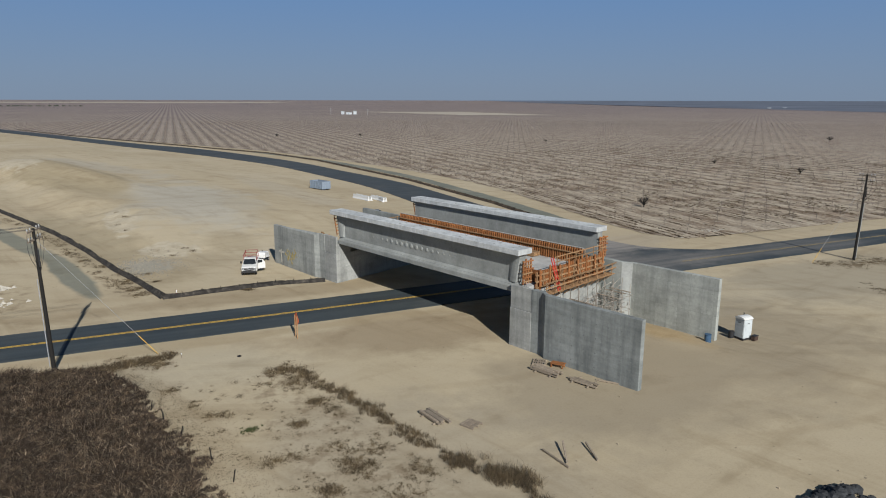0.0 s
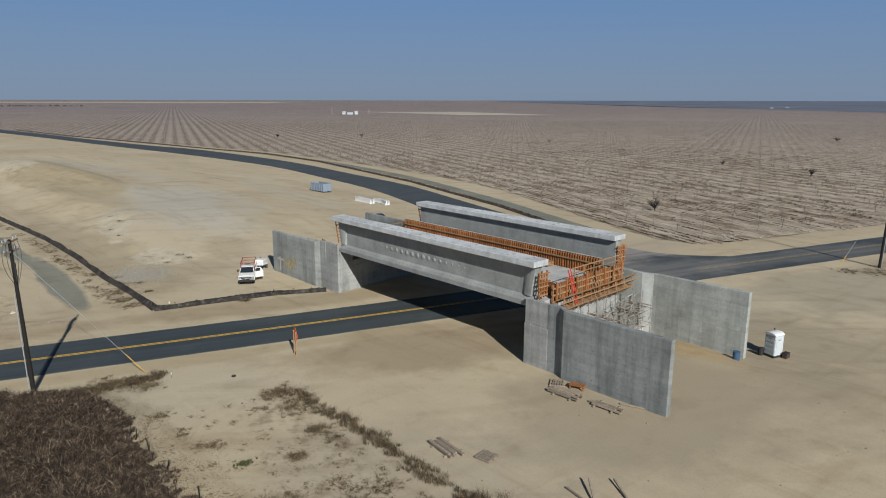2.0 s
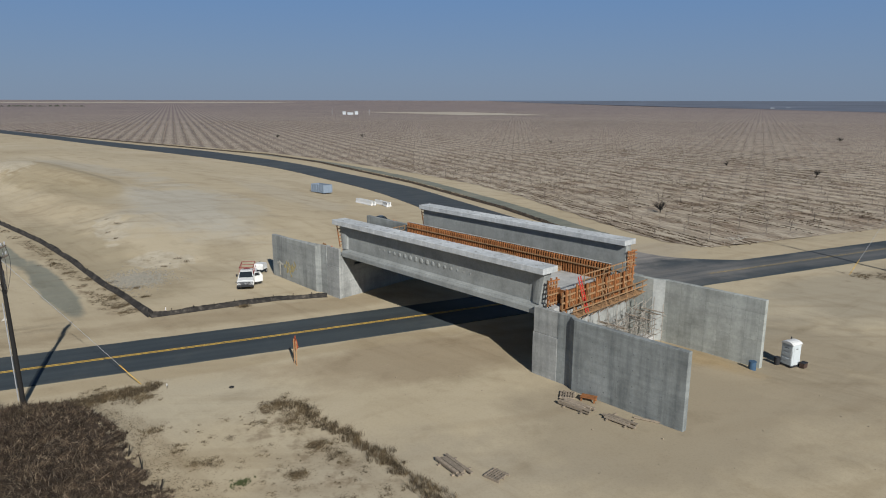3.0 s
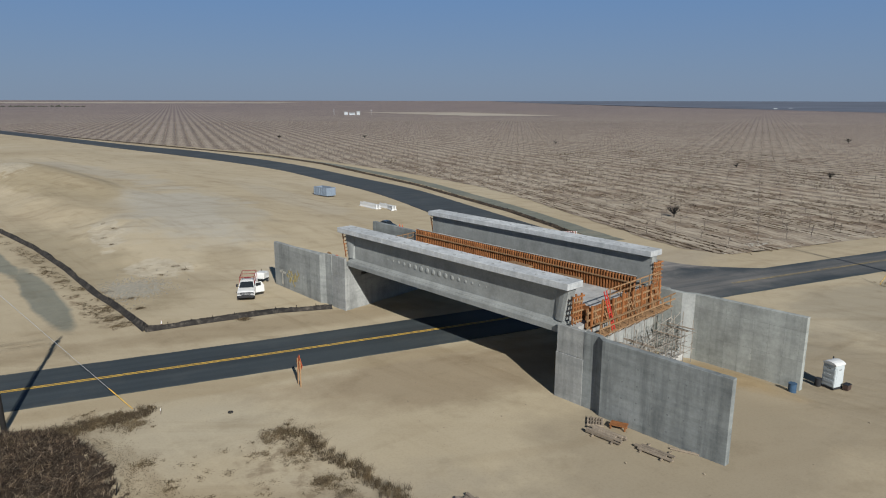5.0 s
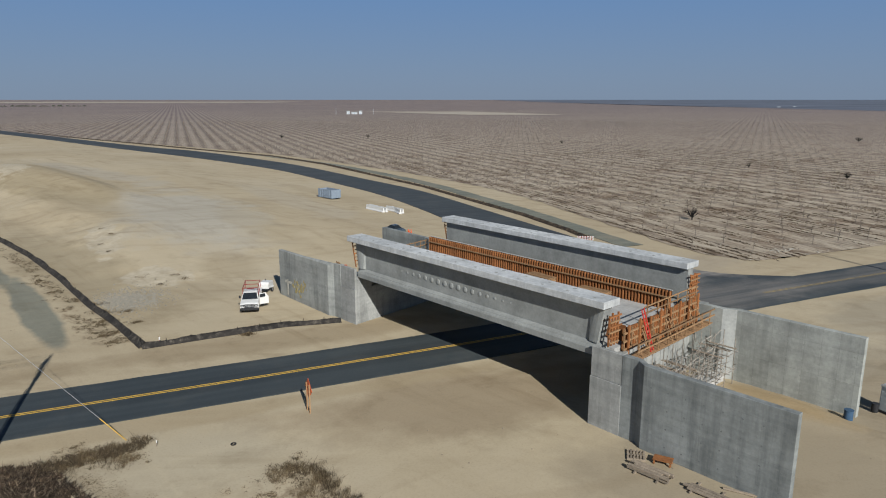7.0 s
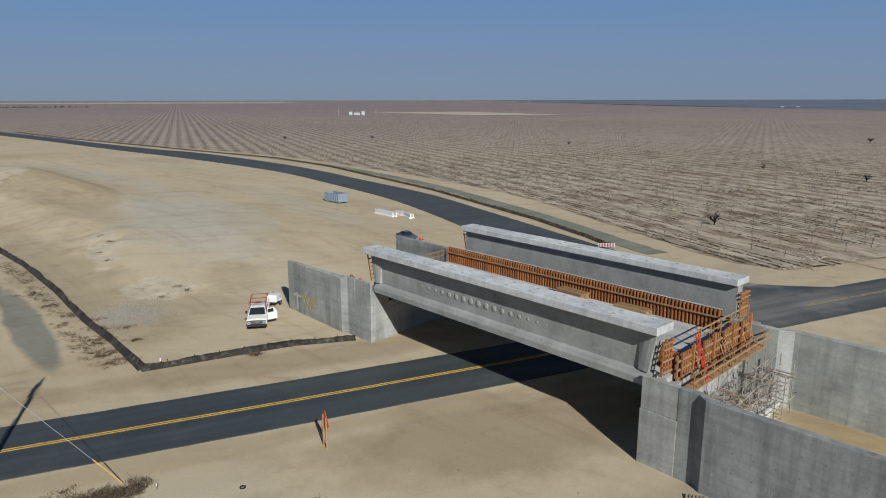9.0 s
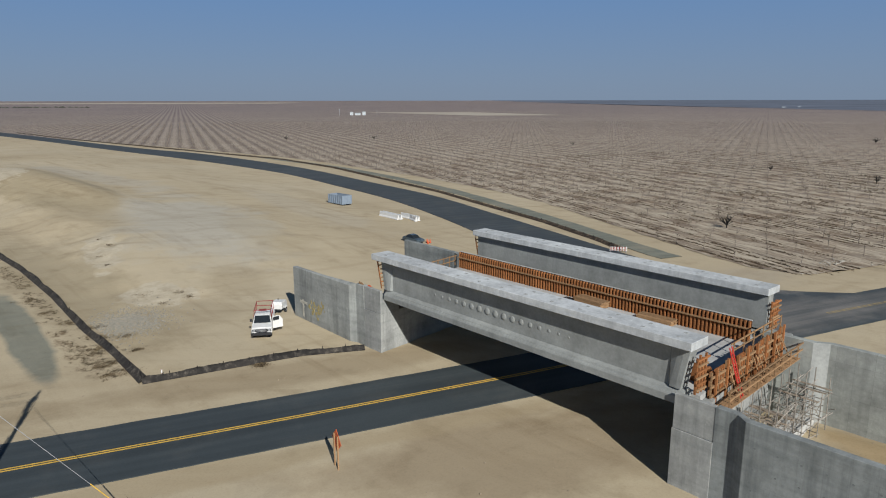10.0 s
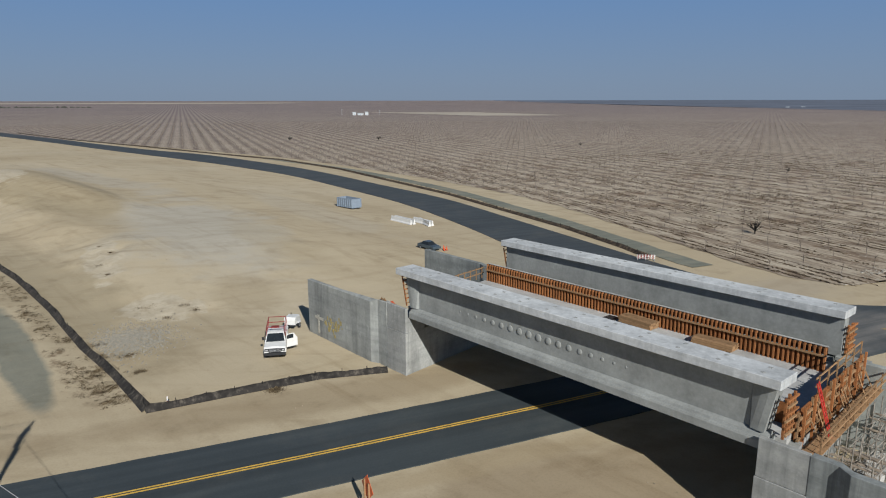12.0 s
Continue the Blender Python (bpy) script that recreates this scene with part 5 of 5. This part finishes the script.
BRUSH_EDGE = [(20, 1.5), (30, 0.3), (34.4, -0.2), (36, -0.7), (40.6, -1.5), (46.7, -3.6), (52.6, -5.3), (57.4, -7.6), (59.4, -11), (60.2, -14), (60.6, -22)]
rng = random.Random(5)
pts = []
while len(pts) < 7600:
    x, y = rng.uniform(-26, 1.5), rng.uniform(18, 60.4)
    if x < -24.5 + 2.5 * noise.noise((y * 0.3, 8.0, 0)) or (y < 24 and abs(x + 12) > 12 - 11 * ((24 - y) / 8) ** 2):
        continue
    edge = interp(y, BRUSH_EDGE) + 1.1 * noise.noise((x * 0.5, y * 0.5, 4)) - x
    if edge < 0 or (y > 57.6 and y > 59.6 + noise.noise((x, y, 0)) and x > -14):
        continue
    k = min(1.0, 0.35 + edge * 0.22) * (0.8 + 0.7 * noise.noise((x * 0.45, y * 0.45, 8)) + 0.85 * noise.noise((x * 1.1, y * 1.1, 3)))
    if rng.random() < 0.12 + 0.25 * max(0, noise.noise((x * 0.3, y * 0.3, 12))):
        continue
    pts.append((x, y, 0.0, max(0.25, k)))
v_, f_ = blades(pts, 34, 0.5, 0.6, 3, 0.02, 3.0)
tagged(flat_mesh("dry_brush", v_, f_, BRUSH, False), "dense patch of dry brown brush and dead weeds", "brush", kind="stuff")

# one dark brown sheet with ragged edges lies under the whole brush patch
BRUSH_FLOOR = plain("dark_brown_floor", (0.06, 0.043, 0.03), 0.95, 0, 0.5, 2.0)
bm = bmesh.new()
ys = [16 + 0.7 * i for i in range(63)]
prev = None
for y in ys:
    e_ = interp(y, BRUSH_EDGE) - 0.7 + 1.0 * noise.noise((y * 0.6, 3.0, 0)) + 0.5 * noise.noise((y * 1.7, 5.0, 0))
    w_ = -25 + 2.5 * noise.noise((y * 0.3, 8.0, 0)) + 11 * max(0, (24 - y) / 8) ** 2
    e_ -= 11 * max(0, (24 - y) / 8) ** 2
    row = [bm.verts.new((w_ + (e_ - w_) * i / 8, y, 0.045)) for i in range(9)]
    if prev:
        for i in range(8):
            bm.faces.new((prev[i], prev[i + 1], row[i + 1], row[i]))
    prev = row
tagged(part("brush_floor", bm, BRUSH_FLOOR), "dark brown ground sheet under the brush", "ground", kind="structure")

pts = [(x + rng.gauss(0, 0.25), y + rng.gauss(0, 0.42), 0.0, rng.uniform(0.35, 0.9)) for x, y, a_ in along([(-13.5, 57.3), (-9, 58.2), (-5.6, 59.0), (-3.0, 59.6)], 0.05)]
v_, f_ = blades(pts, 34, 0.4, 0.5, 13, 0.014, 2.6)
tagged(flat_mesh("weed_ridge", v_, f_, WEED, False), "low ridge of brown dry weeds beside the guy wire", "weeds", kind="stuff")
for x, y, tilt in ((-4.5, 48.5, 14), (-3.6, 46.3, -10), (-2.5, 43.5, 18), (-0.7, 39.3, -6), (0.4, 36.2, 12)):
    tagged(part("stake", rod(bmesh.new(), (0, 0, -0.1), (0, 0, 0.85), 0.045, 0.035, 7), POLE_WOOD, m=pose(x, y, 0, tilt, tilt * 0.7, 0)), "short dark leaning stake at the edge of the brush", "stake", "brush stakes")


def flecks(spots, count, seed):
    """Flat bits of dead stem and leaf lying about the spots (x, y, radius)."""
    r_ = np.random.default_rng(seed)
    verts, faces = [], []
    for x, y, rad in spots:
        for _ in range(count):
            px, py = x + r_.normal(0, rad * 0.5), y + r_.normal(0, rad * 0.5)
            t, l_, w = r_.uniform(0, math.tau), r_.uniform(0.02, 0.07), r_.uniform(0.01, 0.03)
            z = max(0.0, height(px, py)) + r_.uniform(0.012, 0.04)
            ca, sa, b_ = math.cos(t), math.sin(t), len(verts)
            verts += [(px - ca * l_, py - sa * l_, z), (px - sa * w, py + ca * w, z + 0.01), (px + ca * l_, py + sa * l_, z), (px + sa * w, py - ca * w, z + 0.01)]
            faces.append((b_, b_ + 1, b_ + 2, b_ + 3))
    return verts, faces


STRIP = smooth([(5.4, 53.0), (7.2, 51.6), (7.9, 48.9), (9.2, 46.4), (10.6, 43.1), (11.6, 39.6), (12.7, 36.3), (13.8, 33.9), (14.9, 31.7), (16.2, 29.8), (16.8, 27)], 5)
pts = []
for x, y, a_ in along(STRIP, 0.09):
    d = rng.gauss(0, 0.38)
    dens = 0.55 + 0.9 * noise.noise((x * 0.5, y * 0.5, 2))
    if rng.random() < dens + 0.2:
        pts.append((x - math.sin(a_) * d, y + math.cos(a_) * d, 0.0, rng.uniform(0.5, 1.1)))
for x, y in ((16.4, 30.4), (15.8, 31.0), (16.9, 29.8), (14.2, 33.2)):
    pts += [(x + rng.gauss(0, 0.5), y + rng.gauss(0, 0.4), 0.0, 1.3) for _ in range(14)]
v_, f_ = blades(pts, 36, 0.42, 0.34, 4, 0.011, 1.5)
tagged(flat_mesh("weed_strip", v_, f_, WEED, False), "ragged line of dry weeds along an old berm", "weeds", kind="stuff")

pts = []
for x, y, r, n_ in ((-1.4, 48.3, 0.6, 14), (-0.4, 45.9, 0.5, 10), (0.7, 45.5, 0.55, 14), (5.4, 42.2, 0.55, 16), (7.2, 45.5, 0.6, 26), (8.0, 34.7, 1.1, 40), (5.5, 33.0, 0.7, 22), (4.3, 37.8, 0.5, 14),
                    (5.6, 52.6, 1.4, 40), (6.5, 49.3, 1.2, 40), (4.0, 50.2, 0.6, 10), (8.3, 44.0, 1.2, 26), (7.3, 38.0, 0.9, 20), (9.6, 37.3, 1.3, 24), (11.6, 33.5, 1.2, 28), (9.5, 31.5, 1.6, 30),
                    (-3.2, 51.5, 0.7, 16), (-5.2, 58.6, 1.6, 46), (-7.4, 59.4, 1.5, 40), (-3.9, 57.9, 1.0, 26), (83.5, 64.6, 1.6, 40), (86.5, 62.6, 2.0, 50), (91, 63.4, 2.4, 60), (94, 62.6, 2.2, 50), (78, 52, 2.0, 40), (80, 50.5, 1.6, 40), (97, 61, 3, 60),
                    (-8.2, 92.5, 1.0, 20), (-9.5, 96.5, 1.2, 24), (-7.2, 85, 1.3, 46), (-8.4, 88.5, 1.4, 40), (-6.2, 82.4, 1.1, 40), (-12.0, 99, 0.9, 24), (-14.5, 104, 0.9, 26), (-17.6, 110, 1.0, 24), (-5.0, 88, 0.5, 16), (-6.0, 92.2, 0.5, 14), (0.2, 104.8, 0.5, 14), (5.6, 80.0, 0.5, 16)):
    for _ in range(n_):
        px, py = x + rng.gauss(0, r * 0.55), y + rng.gauss(0, r * 0.55)
        pts.append((px, py, max(0, height(px, py)) - 0.02, rng.uniform(0.35, 0.85)))
for x, y, r in ((8.2, 34.9, 0.8), (7.4, 36.0, 0.6), (5.5, 33.0, 0.6), (7.1, 45.4, 0.6), (5.4, 42.2, 0.5), (6.4, 50.6, 0.9), (4.9, 52.4, 0.7), (2.9, 37.6, 0.5), (-4.6, 107.5, 0.8), (-1.2, 106.3, 0.4), (-10.8, 133, 0.4), (-11.6, 127, 0.35), (-12.6, 138, 0.4), (-10.2, 122, 0.4), (-3.0, 103.4, 0.4), (-8.0, 90.0, 0.8), (-9.0, 93.5, 0.8), (5.7, 80.0, 0.6)):
    pts += [(x + rng.gauss(0, r * 0.6), y + rng.gauss(0, r * 0.45), max(0, height(x, y)) - 0.02, rng.uniform(0.6, 1.2)) for _ in range(16 if y < 100 else 5)]
for x, y, a_ in along([(-36, 154), (-28, 137), (-21.6, 122), (-16.2, 107), (-11.6, 93), (-8.2, 84)], 0.22):
    if noise.noise((x * 0.3, y * 0.3, 15)) > -0.15:
        d = rng.gauss(0.3, 0.6)
        pts.append((x - math.sin(a_) * d, y + math.cos(a_) * d, 0.0, rng.uniform(0.3, 0.9)))
for _ in range(420):
    x, y = rng.uniform(-4, 14), rng.uniform(24, 52)
    if interp(y, BRUSH_EDGE) < x < 15.5 - (y - 30) * 0.36 and noise.noise((x * 0.35, y * 0.35, 6)) > -0.12:
        pts.append((x, y, 0.0, rng.uniform(0.18, 0.5)))
spots = [(p[0], p[1], 0.75 * p[3] + 0.2) for p in pts[::2]]
for y in range(26, 58):
    for _ in range(7):
        spots.append((interp(y, BRUSH_EDGE) + abs(rng.gauss(0, 1.3)) - 0.3, y + rng.random(), 0.7))
v_, f_ = flecks(spots, 30, 14)
tagged(flat_mesh("plant_bits", v_, f_, WEED, False), "brown bits of dead weeds lying on the sand", "plant litter", kind="stuff")
v_, f_ = blades(pts, 26, 0.15, 0.36, 6, 0.011, 2.4)
tagged(flat_mesh("scattered_weeds", v_, f_, WEED, False), "scattered low tufts of dry weeds on the sand", "weeds", kind="stuff")
v_, f_ = blades([(1.9 + rng.gauss(0, 0.3), 42.5 + rng.gauss(0, 0.2), 0, rng.uniform(0.3, 0.6)) for _ in range(36)], 26, 0.3, 0.3, 7, 0.012, 1.6)
tagged(flat_mesh("green_weed", v_, f_, GREEN_WEED, False), "low spreading green weed on bare sand", "weed")

# dry tufts along the tilled lines of the field
pts = []
for _ in range(15000):
    x, y = 72 + 170 * rng.random() ** 1.4, 86 + 190 * rng.random() ** 1.3
    x = round(x / 1.55) * 1.55 + rng.gauss(0, 0.12)
    if y < south(x) + 0.3 or x < interp(y, EDGE) + 0.3 or noise.noise((x * 0.9, y * 0.09, 5)) + 0.5 * noise.noise((x * 0.05, y * 0.05, 7)) < 0.02:
        continue
    pts.append((x, y, 0.03, rng.uniform(0.4, 1.0)))
v_, f_ = [], []
rngn = np.random.default_rng(8)
for x, y, z, k in pts:
    for _ in range(6):
        px, py = x + rngn.normal(0, 0.12), y + rngn.normal(0, 0.75)
        h_, w = 0.17 * k * rngn.uniform(0.4, 1.2), rngn.uniform(0.15, 0.45)
        t = rngn.uniform(-0.5, 0.5) + 1.57
        ca, sa, b_ = math.cos(t) * w, math.sin(t) * w, len(v_)
        v_ += [(px - ca, py - sa, z), (px + ca, py + sa, z), (px + rngn.normal(0, 0.06), py + rngn.normal(0, 0.1), z + h_)]
        f_ += [(b_, b_ + 1, b_ + 2)]
FIELD_WEED = plant_material("field_weed", [(0.0, (0.085, 0.062, 0.042)), (0.6, (0.15, 0.115, 0.08)), (1.0, (0.24, 0.19, 0.13))])
tagged(flat_mesh("field_weeds", v_, f_, FIELD_WEED, False), "dark dry weeds in long lines between the trees", "weeds", kind="stuff")


def sapling_mesh(seed):
    """A bare young tree: a thin leaning trunk and a few upward twigs."""
    r_ = random.Random(seed)
    bm = bmesh.new()
    h_ = r_.uniform(1.5, 2.3)
    top = Vector((r_.gauss(0, 0.12), r_.gauss(0, 0.12), h_))
    rod(bm, (0, 0, -0.05), top * 0.55, 0.05, 0.04, 5)
    rod(bm, top * 0.55, top, 0.04, 0.012, 4)
    for _ in range(8):
        p = top * r_.uniform(0.35, 0.8)
        a_ = r_.uniform(0, math.tau)
        rod(bm, p, p + Vector((math.cos(a_) * r_.uniform(0.2, 0.6), math.sin(a_) * r_.uniform(0.2, 0.6), r_.uniform(0.3, 0.8))), 0.022, 0.008, 3)
    return bm


protos = []
for i in range(5):
    bm = sapling_mesh(i)
    mesh = bpy.data.meshes.new("bare_sapling")
    bm.to_mesh(mesh)
    bm.free()
    mesh.materials.append(TWIG)
    protos.append(mesh)
near_trees, far_trees = [], []
for i in range(-60, 130):
    for j in range(13, 130):
        x, y = i * GRID_X + rng.gauss(0, 0.12), j * GRID_Y + rng.gauss(0, 0.12)
        if y < south(x) + 1.0 or x < interp(y, EDGE) + 1.5 or math.hypot(x, y) > 760 or rng.random() < 0.10:
            continue
        if abs(math.degrees(math.atan2(x, y)) - 21) > 42:
            continue
        (near_trees if math.hypot(x, y) < 165 and x < 140 else far_trees).append((x, y))
for x, y in near_trees[:240]:
    ob = new("bare_sapling", rng.choice(protos))
    ob.matrix_world = pose(x, y, 0.03, 0, 0, rng.uniform(0, 360)) @ Matrix.Scale(rng.uniform(0.75, 1.15), 4)
    tagged(ob, "thin bare young orchard tree without leaves", "sapling", "orchard saplings")
v_, f_ = [], []
for x, y in far_trees + near_trees[240:]:
    h_, t = rng.uniform(1.4, 2.3), rng.uniform(0, math.pi)
    for k in range(7):
        a_ = t + k * 2.4
        lo = 0.0 if k == 0 else h_ * rng.uniform(0.3, 0.6)
        sp = 0.06 if k == 0 else rng.uniform(0.25, 0.6)
        w, b_ = (0.05 if k == 0 else 0.018 + 0.032 * min(1.0, max(0.0, y - 200) / 400)), len(v_)
        ex, ey = math.cos(a_) * sp, math.sin(a_) * sp
        v_ += [(x - w, y + w * 0.3, 0.03 + lo), (x + w, y - w * 0.3, 0.03 + lo), (x + ex + w * 0.5, y + ey, 0.03 + min(h_, lo + h_ * 0.5) if k else 0.03 + h_), (x + ex - w * 0.5, y + ey, 0.03 + min(h_, lo + h_ * 0.5) if k else 0.03 + h_)]
        f_ += [(b_, b_ + 1, b_ + 2, b_ + 3)]
tagged(flat_mesh("sapling_rows", v_, f_, TWIG, False), "rows of bare young orchard trees reaching far off", "saplings", kind="stuff")


def bare_bush(x, y, size, label):
    r_ = random.Random(int(x * 7 + y))
    ob = thing("bare_tree", pose(x, y, 0.02), label, "bare tree", "bare trees in the field")
    part("trunk", rod(bmesh.new(), (0, 0, -0.05), (0, 0, size * 0.25), size * 0.05, size * 0.04, 7), POLE_WOOD, ob)
    bm = bmesh.new()
    for i in range(16):
        a_, el = i * math.tau / 16 + r_.uniform(-0.2, 0.2), r_.uniform(0.5, 1.35)
        p0 = Vector((0, 0, size * 0.2))
        d = Vector((math.cos(a_) * math.cos(el), math.sin(a_) * math.cos(el), math.sin(el)))
        p1 = p0 + d * size * r_.uniform(0.55, 0.85)
        rod(bm, p0, p1, size * 0.03, size * 0.018, 4)
        for _ in range(4):
            q = p0.lerp(p1, r_.uniform(0.5, 1.0))
            rod(bm, q, q + Vector((d.x * 0.3 + r_.gauss(0, 0.25), d.y * 0.3 + r_.gauss(0, 0.25), r_.uniform(0.1, 0.5))) * size * 0.45, size * 0.014, size * 0.006, 3)
    part("branches", bm, POLE_WOOD, ob)
    return ob


for x, y, size in ((92.3, 116.8, 2.5), (181, 155, 2.3), (182, 193, 1.7), (349, 283, 3.0), (58.3, 432, 2.6), (107, 415, 2.6), (190, 330, 2.0), (300, 210, 2.0)):
    bare_bush(x, y, size, "dark leafless tree standing among the saplings")

# pale scraps of cut wood along the field edge
SCRAP = plain("pale_scrap", (0.44, 0.41, 0.35), 0.9)
bm = bmesh.new()
for _ in range(130):
    if rng.random() < 0.35:
        x, y = 85.8 + rng.gauss(0, 1.6), 89.6 + rng.gauss(0, 0.6)
    else:
        x = rng.uniform(76, 150)
        y = south(x) + abs(rng.gauss(1.5, 5))
    t, l_ = rng.uniform(0, math.pi), rng.uniform(0.1, 0.5)
    beam(bm, (x, y, 0.10), (x + math.cos(t) * l_, y + math.sin(t) * l_, 0.14), 0.08, 0.07)
tagged(part("wood_scraps", bm, SCRAP), "pale scraps of cut wood at the field edge", "scraps", kind="stuff")

# small stones and clods on the sand
CLOD = plain("clod", (0.34, 0.28, 0.20), 0.95, 0, 0.4)
v_, f_ = [], []
for _ in range(1300):
    x, y = rng.uniform(-25, 60), 22 + 115 * rng.random() ** 1.5
    if abs(y - interp(x, ROAD)) < 4.6 or (x > 45 and y > 90):
        continue
    r, b_, z = 0.025 + 0.07 * rng.random() ** 4, len(v_), max(0, height(x, y))
    v_ += [(x + r, y, z), (x - r * 0.6, y + r * 0.8, z), (x - r * 0.5, y - r, z), (x + rng.uniform(-0.3, 0.3) * r, y, z + r * 0.8)]
    f_ += [(b_, b_ + 1, b_ + 3), (b_ + 1, b_ + 2, b_ + 3), (b_ + 2, b_, b_ + 3)]
tagged(flat_mesh("clods", v_, f_, CLOD, False), "small clods and stones strewn over the sand", "stones", kind="stuff")

GRAVEL = plain("grey_gravel", (0.23, 0.215, 0.18), 0.95, 0, 0.4, 3)
v_, f_ = [], []
for _ in range(3200):
    x, y = -6.2 + rng.gauss(0, 1.9), 97 + rng.gauss(0, 2.4)
    if x < interp(y, [(79, -4), (88, -6.6), (96, -10), (111, -15)]) + 0.8:
        continue
    r, b_, z = rng.uniform(0.05, 0.15), len(v_), height(x, y) - 0.01
    v_ += [(x + r, y, z), (x - r * 0.6, y + r * 0.8, z), (x - r * 0.5, y - r, z), (x + rng.uniform(-0.3, 0.3) * r, y, z + r * 0.9)]
    f_ += [(b_, b_ + 1, b_ + 3), (b_ + 1, b_ + 2, b_ + 3), (b_ + 2, b_, b_ + 3)]
tagged(flat_mesh("gravel", v_, f_, GRAVEL, False), "spread grey gravel beside the silt fence", "gravel", kind="stuff")
v_, f_ = [], []
for cx, cy, n_, r0 in ((-21.5, 83, 60, 0.9), (-22.5, 91, 40, 0.8), (-24, 86, 60, 1.2)):
    for _ in range(n_):
        x, y = cx + rng.gauss(0, r0), cy + rng.gauss(0, r0 * 0.6)
        r, b_ = rng.uniform(0.08, 0.4), len(v_)
        v_ += [(x + r, y, 0), (x - r * 0.6, y + r * 0.8, 0), (x - r * 0.5, y - r, 0), (x + rng.uniform(-0.3, 0.3) * r, y, r * 0.7)]
        f_ += [(b_, b_ + 1, b_ + 3), (b_ + 1, b_ + 2, b_ + 3), (b_ + 2, b_, b_ + 3)]
tagged(flat_mesh("pale_rubble", v_, f_, SCRAP, False), "pale broken concrete rubble on the sand", "rubble", kind="stuff")

# ---- the far distance ----


FAR_WALL = plain("far_wall", (0.46, 0.49, 0.50), 0.6)


def farm_shed(x, y, w, d, h_, turn, label):
    ob = thing("farm_building", pose(x, y, 0.0, 0, 0, turn), label, "building", "far farm buildings")
    part("wall", boxes((0, 0, 0, w, d, h_)), FAR_WALL, ob)
    part("roof", prism([(-0.4, h_ + 0.003), (d + 0.4, h_ + 0.003), (d / 2, h_ + 1.4)], -0.3, w + 0.3), FAR_WALL, ob)
    part("door", boxes((w * 0.4, -0.05, 0, w * 0.4 + 1.2, -0.01, 2.1)), BLUE_GREY, ob)
    return ob


farm_shed(252, 1092, 5, 6, 4.0, -12, "small white farm shed far across the field")
farm_shed(259, 1088, 9, 7, 2.6, -12, "long low white farm shed far across the field")
farm_shed(270, 1084, 5, 7, 4.6, -12, "white farm building far across the field")
for x, y, h_ in ((236, 1096, 9), (292, 1078, 7)):
    ob = thing("tank_mast", pose(x, y, 0), "thin pale mast beside the far farm", "mast", "far masts")
    part("shaft", rod(bmesh.new(), (0, 0, 0), (0, 0, h_), 0.3, 0.2, 8), STEEL, ob)
    part("head", rod(bmesh.new(), (0, 0, h_), (0, 0, h_ + 1.0), 0.7, 0.5, 10), STEEL, ob)
for x, y in ((1560, 1480), (1640, 1500), (1900, 1420)):
    farm_shed(x, y, 9, 7, 3.0, -30, "tiny pale building near the horizon")


def far_strip(name, pts_, material, label):
    bm = bmesh.new()
    bm.faces.new([bm.verts.new((x, y, 0.4 + rise(x, y))) for x, y in pts_])
    bmesh.ops.subdivide_edges(bm, edges=bm.edges[:], cuts=12, use_grid_fill=True)
    for v in bm.verts:
        v.co.z = 0.35 + rise(v.co.x, v.co.y) + lift(v.co.x, v.co.y)
    bmesh.ops.recalc_face_normals(bm, faces=bm.faces[:])
    return tagged(part(name, bm, material), label, "field", kind="structure")


PALE_FIELD = plain("pale_field", (0.42, 0.37, 0.30), 0.95, 0, 0.2, 0.01)
# blue-grey of the haze over the far orchards is put into this colour
HAZY_FIELD = plain("hazy_field", (0.12, 0.138, 0.175), 0.95, 0, 0.3, 0.004)
far_strip("bare_strip", [(330, 1290), (420, 975), (560, 940), (520, 1230)], PALE_FIELD, "pale bare strip of earth beside the far farm")
far_strip("pale_field", [(-1500, 2750), (350, 2750), (500, 2950), (-1500, 2950)], PALE_FIELD, "pale fallow field near the horizon")
far_strip("hazy_field", [(1250, 800), (3390, 500), (3390, 3390), (1560, 3390), (1480, 1500)], HAZY_FIELD, "far orchards near the horizon, coloured blue-grey as by haze")


def far_trees_row(x0, y0, x1, y1, n_, label):
    r_ = random.Random(int(x0))
    bm = bmesh.new()
    for i in range(n_):
        t = i / n_
        x, y = x0 + (x1 - x0) * t + r_.uniform(-6, 6), y0 + (y1 - y0) * t + r_.uniform(-6, 6)
        h_ = r_.uniform(4, 6.5)
        q = bmesh.ops.create_icosphere(bm, subdivisions=1, radius=1.0, matrix=Matrix.LocRotScale((x, y, h_ * 0.45 + rise(x, y)), None, (h_ * 0.8, h_ * 0.8, h_ * 0.5)))
        for v in q["verts"]:
            v.co += Vector((r_.gauss(0, 0.8), r_.gauss(0, 0.8), r_.gauss(0, 0.8)))
    return tagged(part("tree_row", bm, plain("far_leaves", (0.06, 0.065, 0.05), 0.95, 0, 0.4, 0.2)), label, "trees", kind="stuff")


far_trees_row(-560, 2130, -226, 2120, 70, "dark row of trees far along the plain")
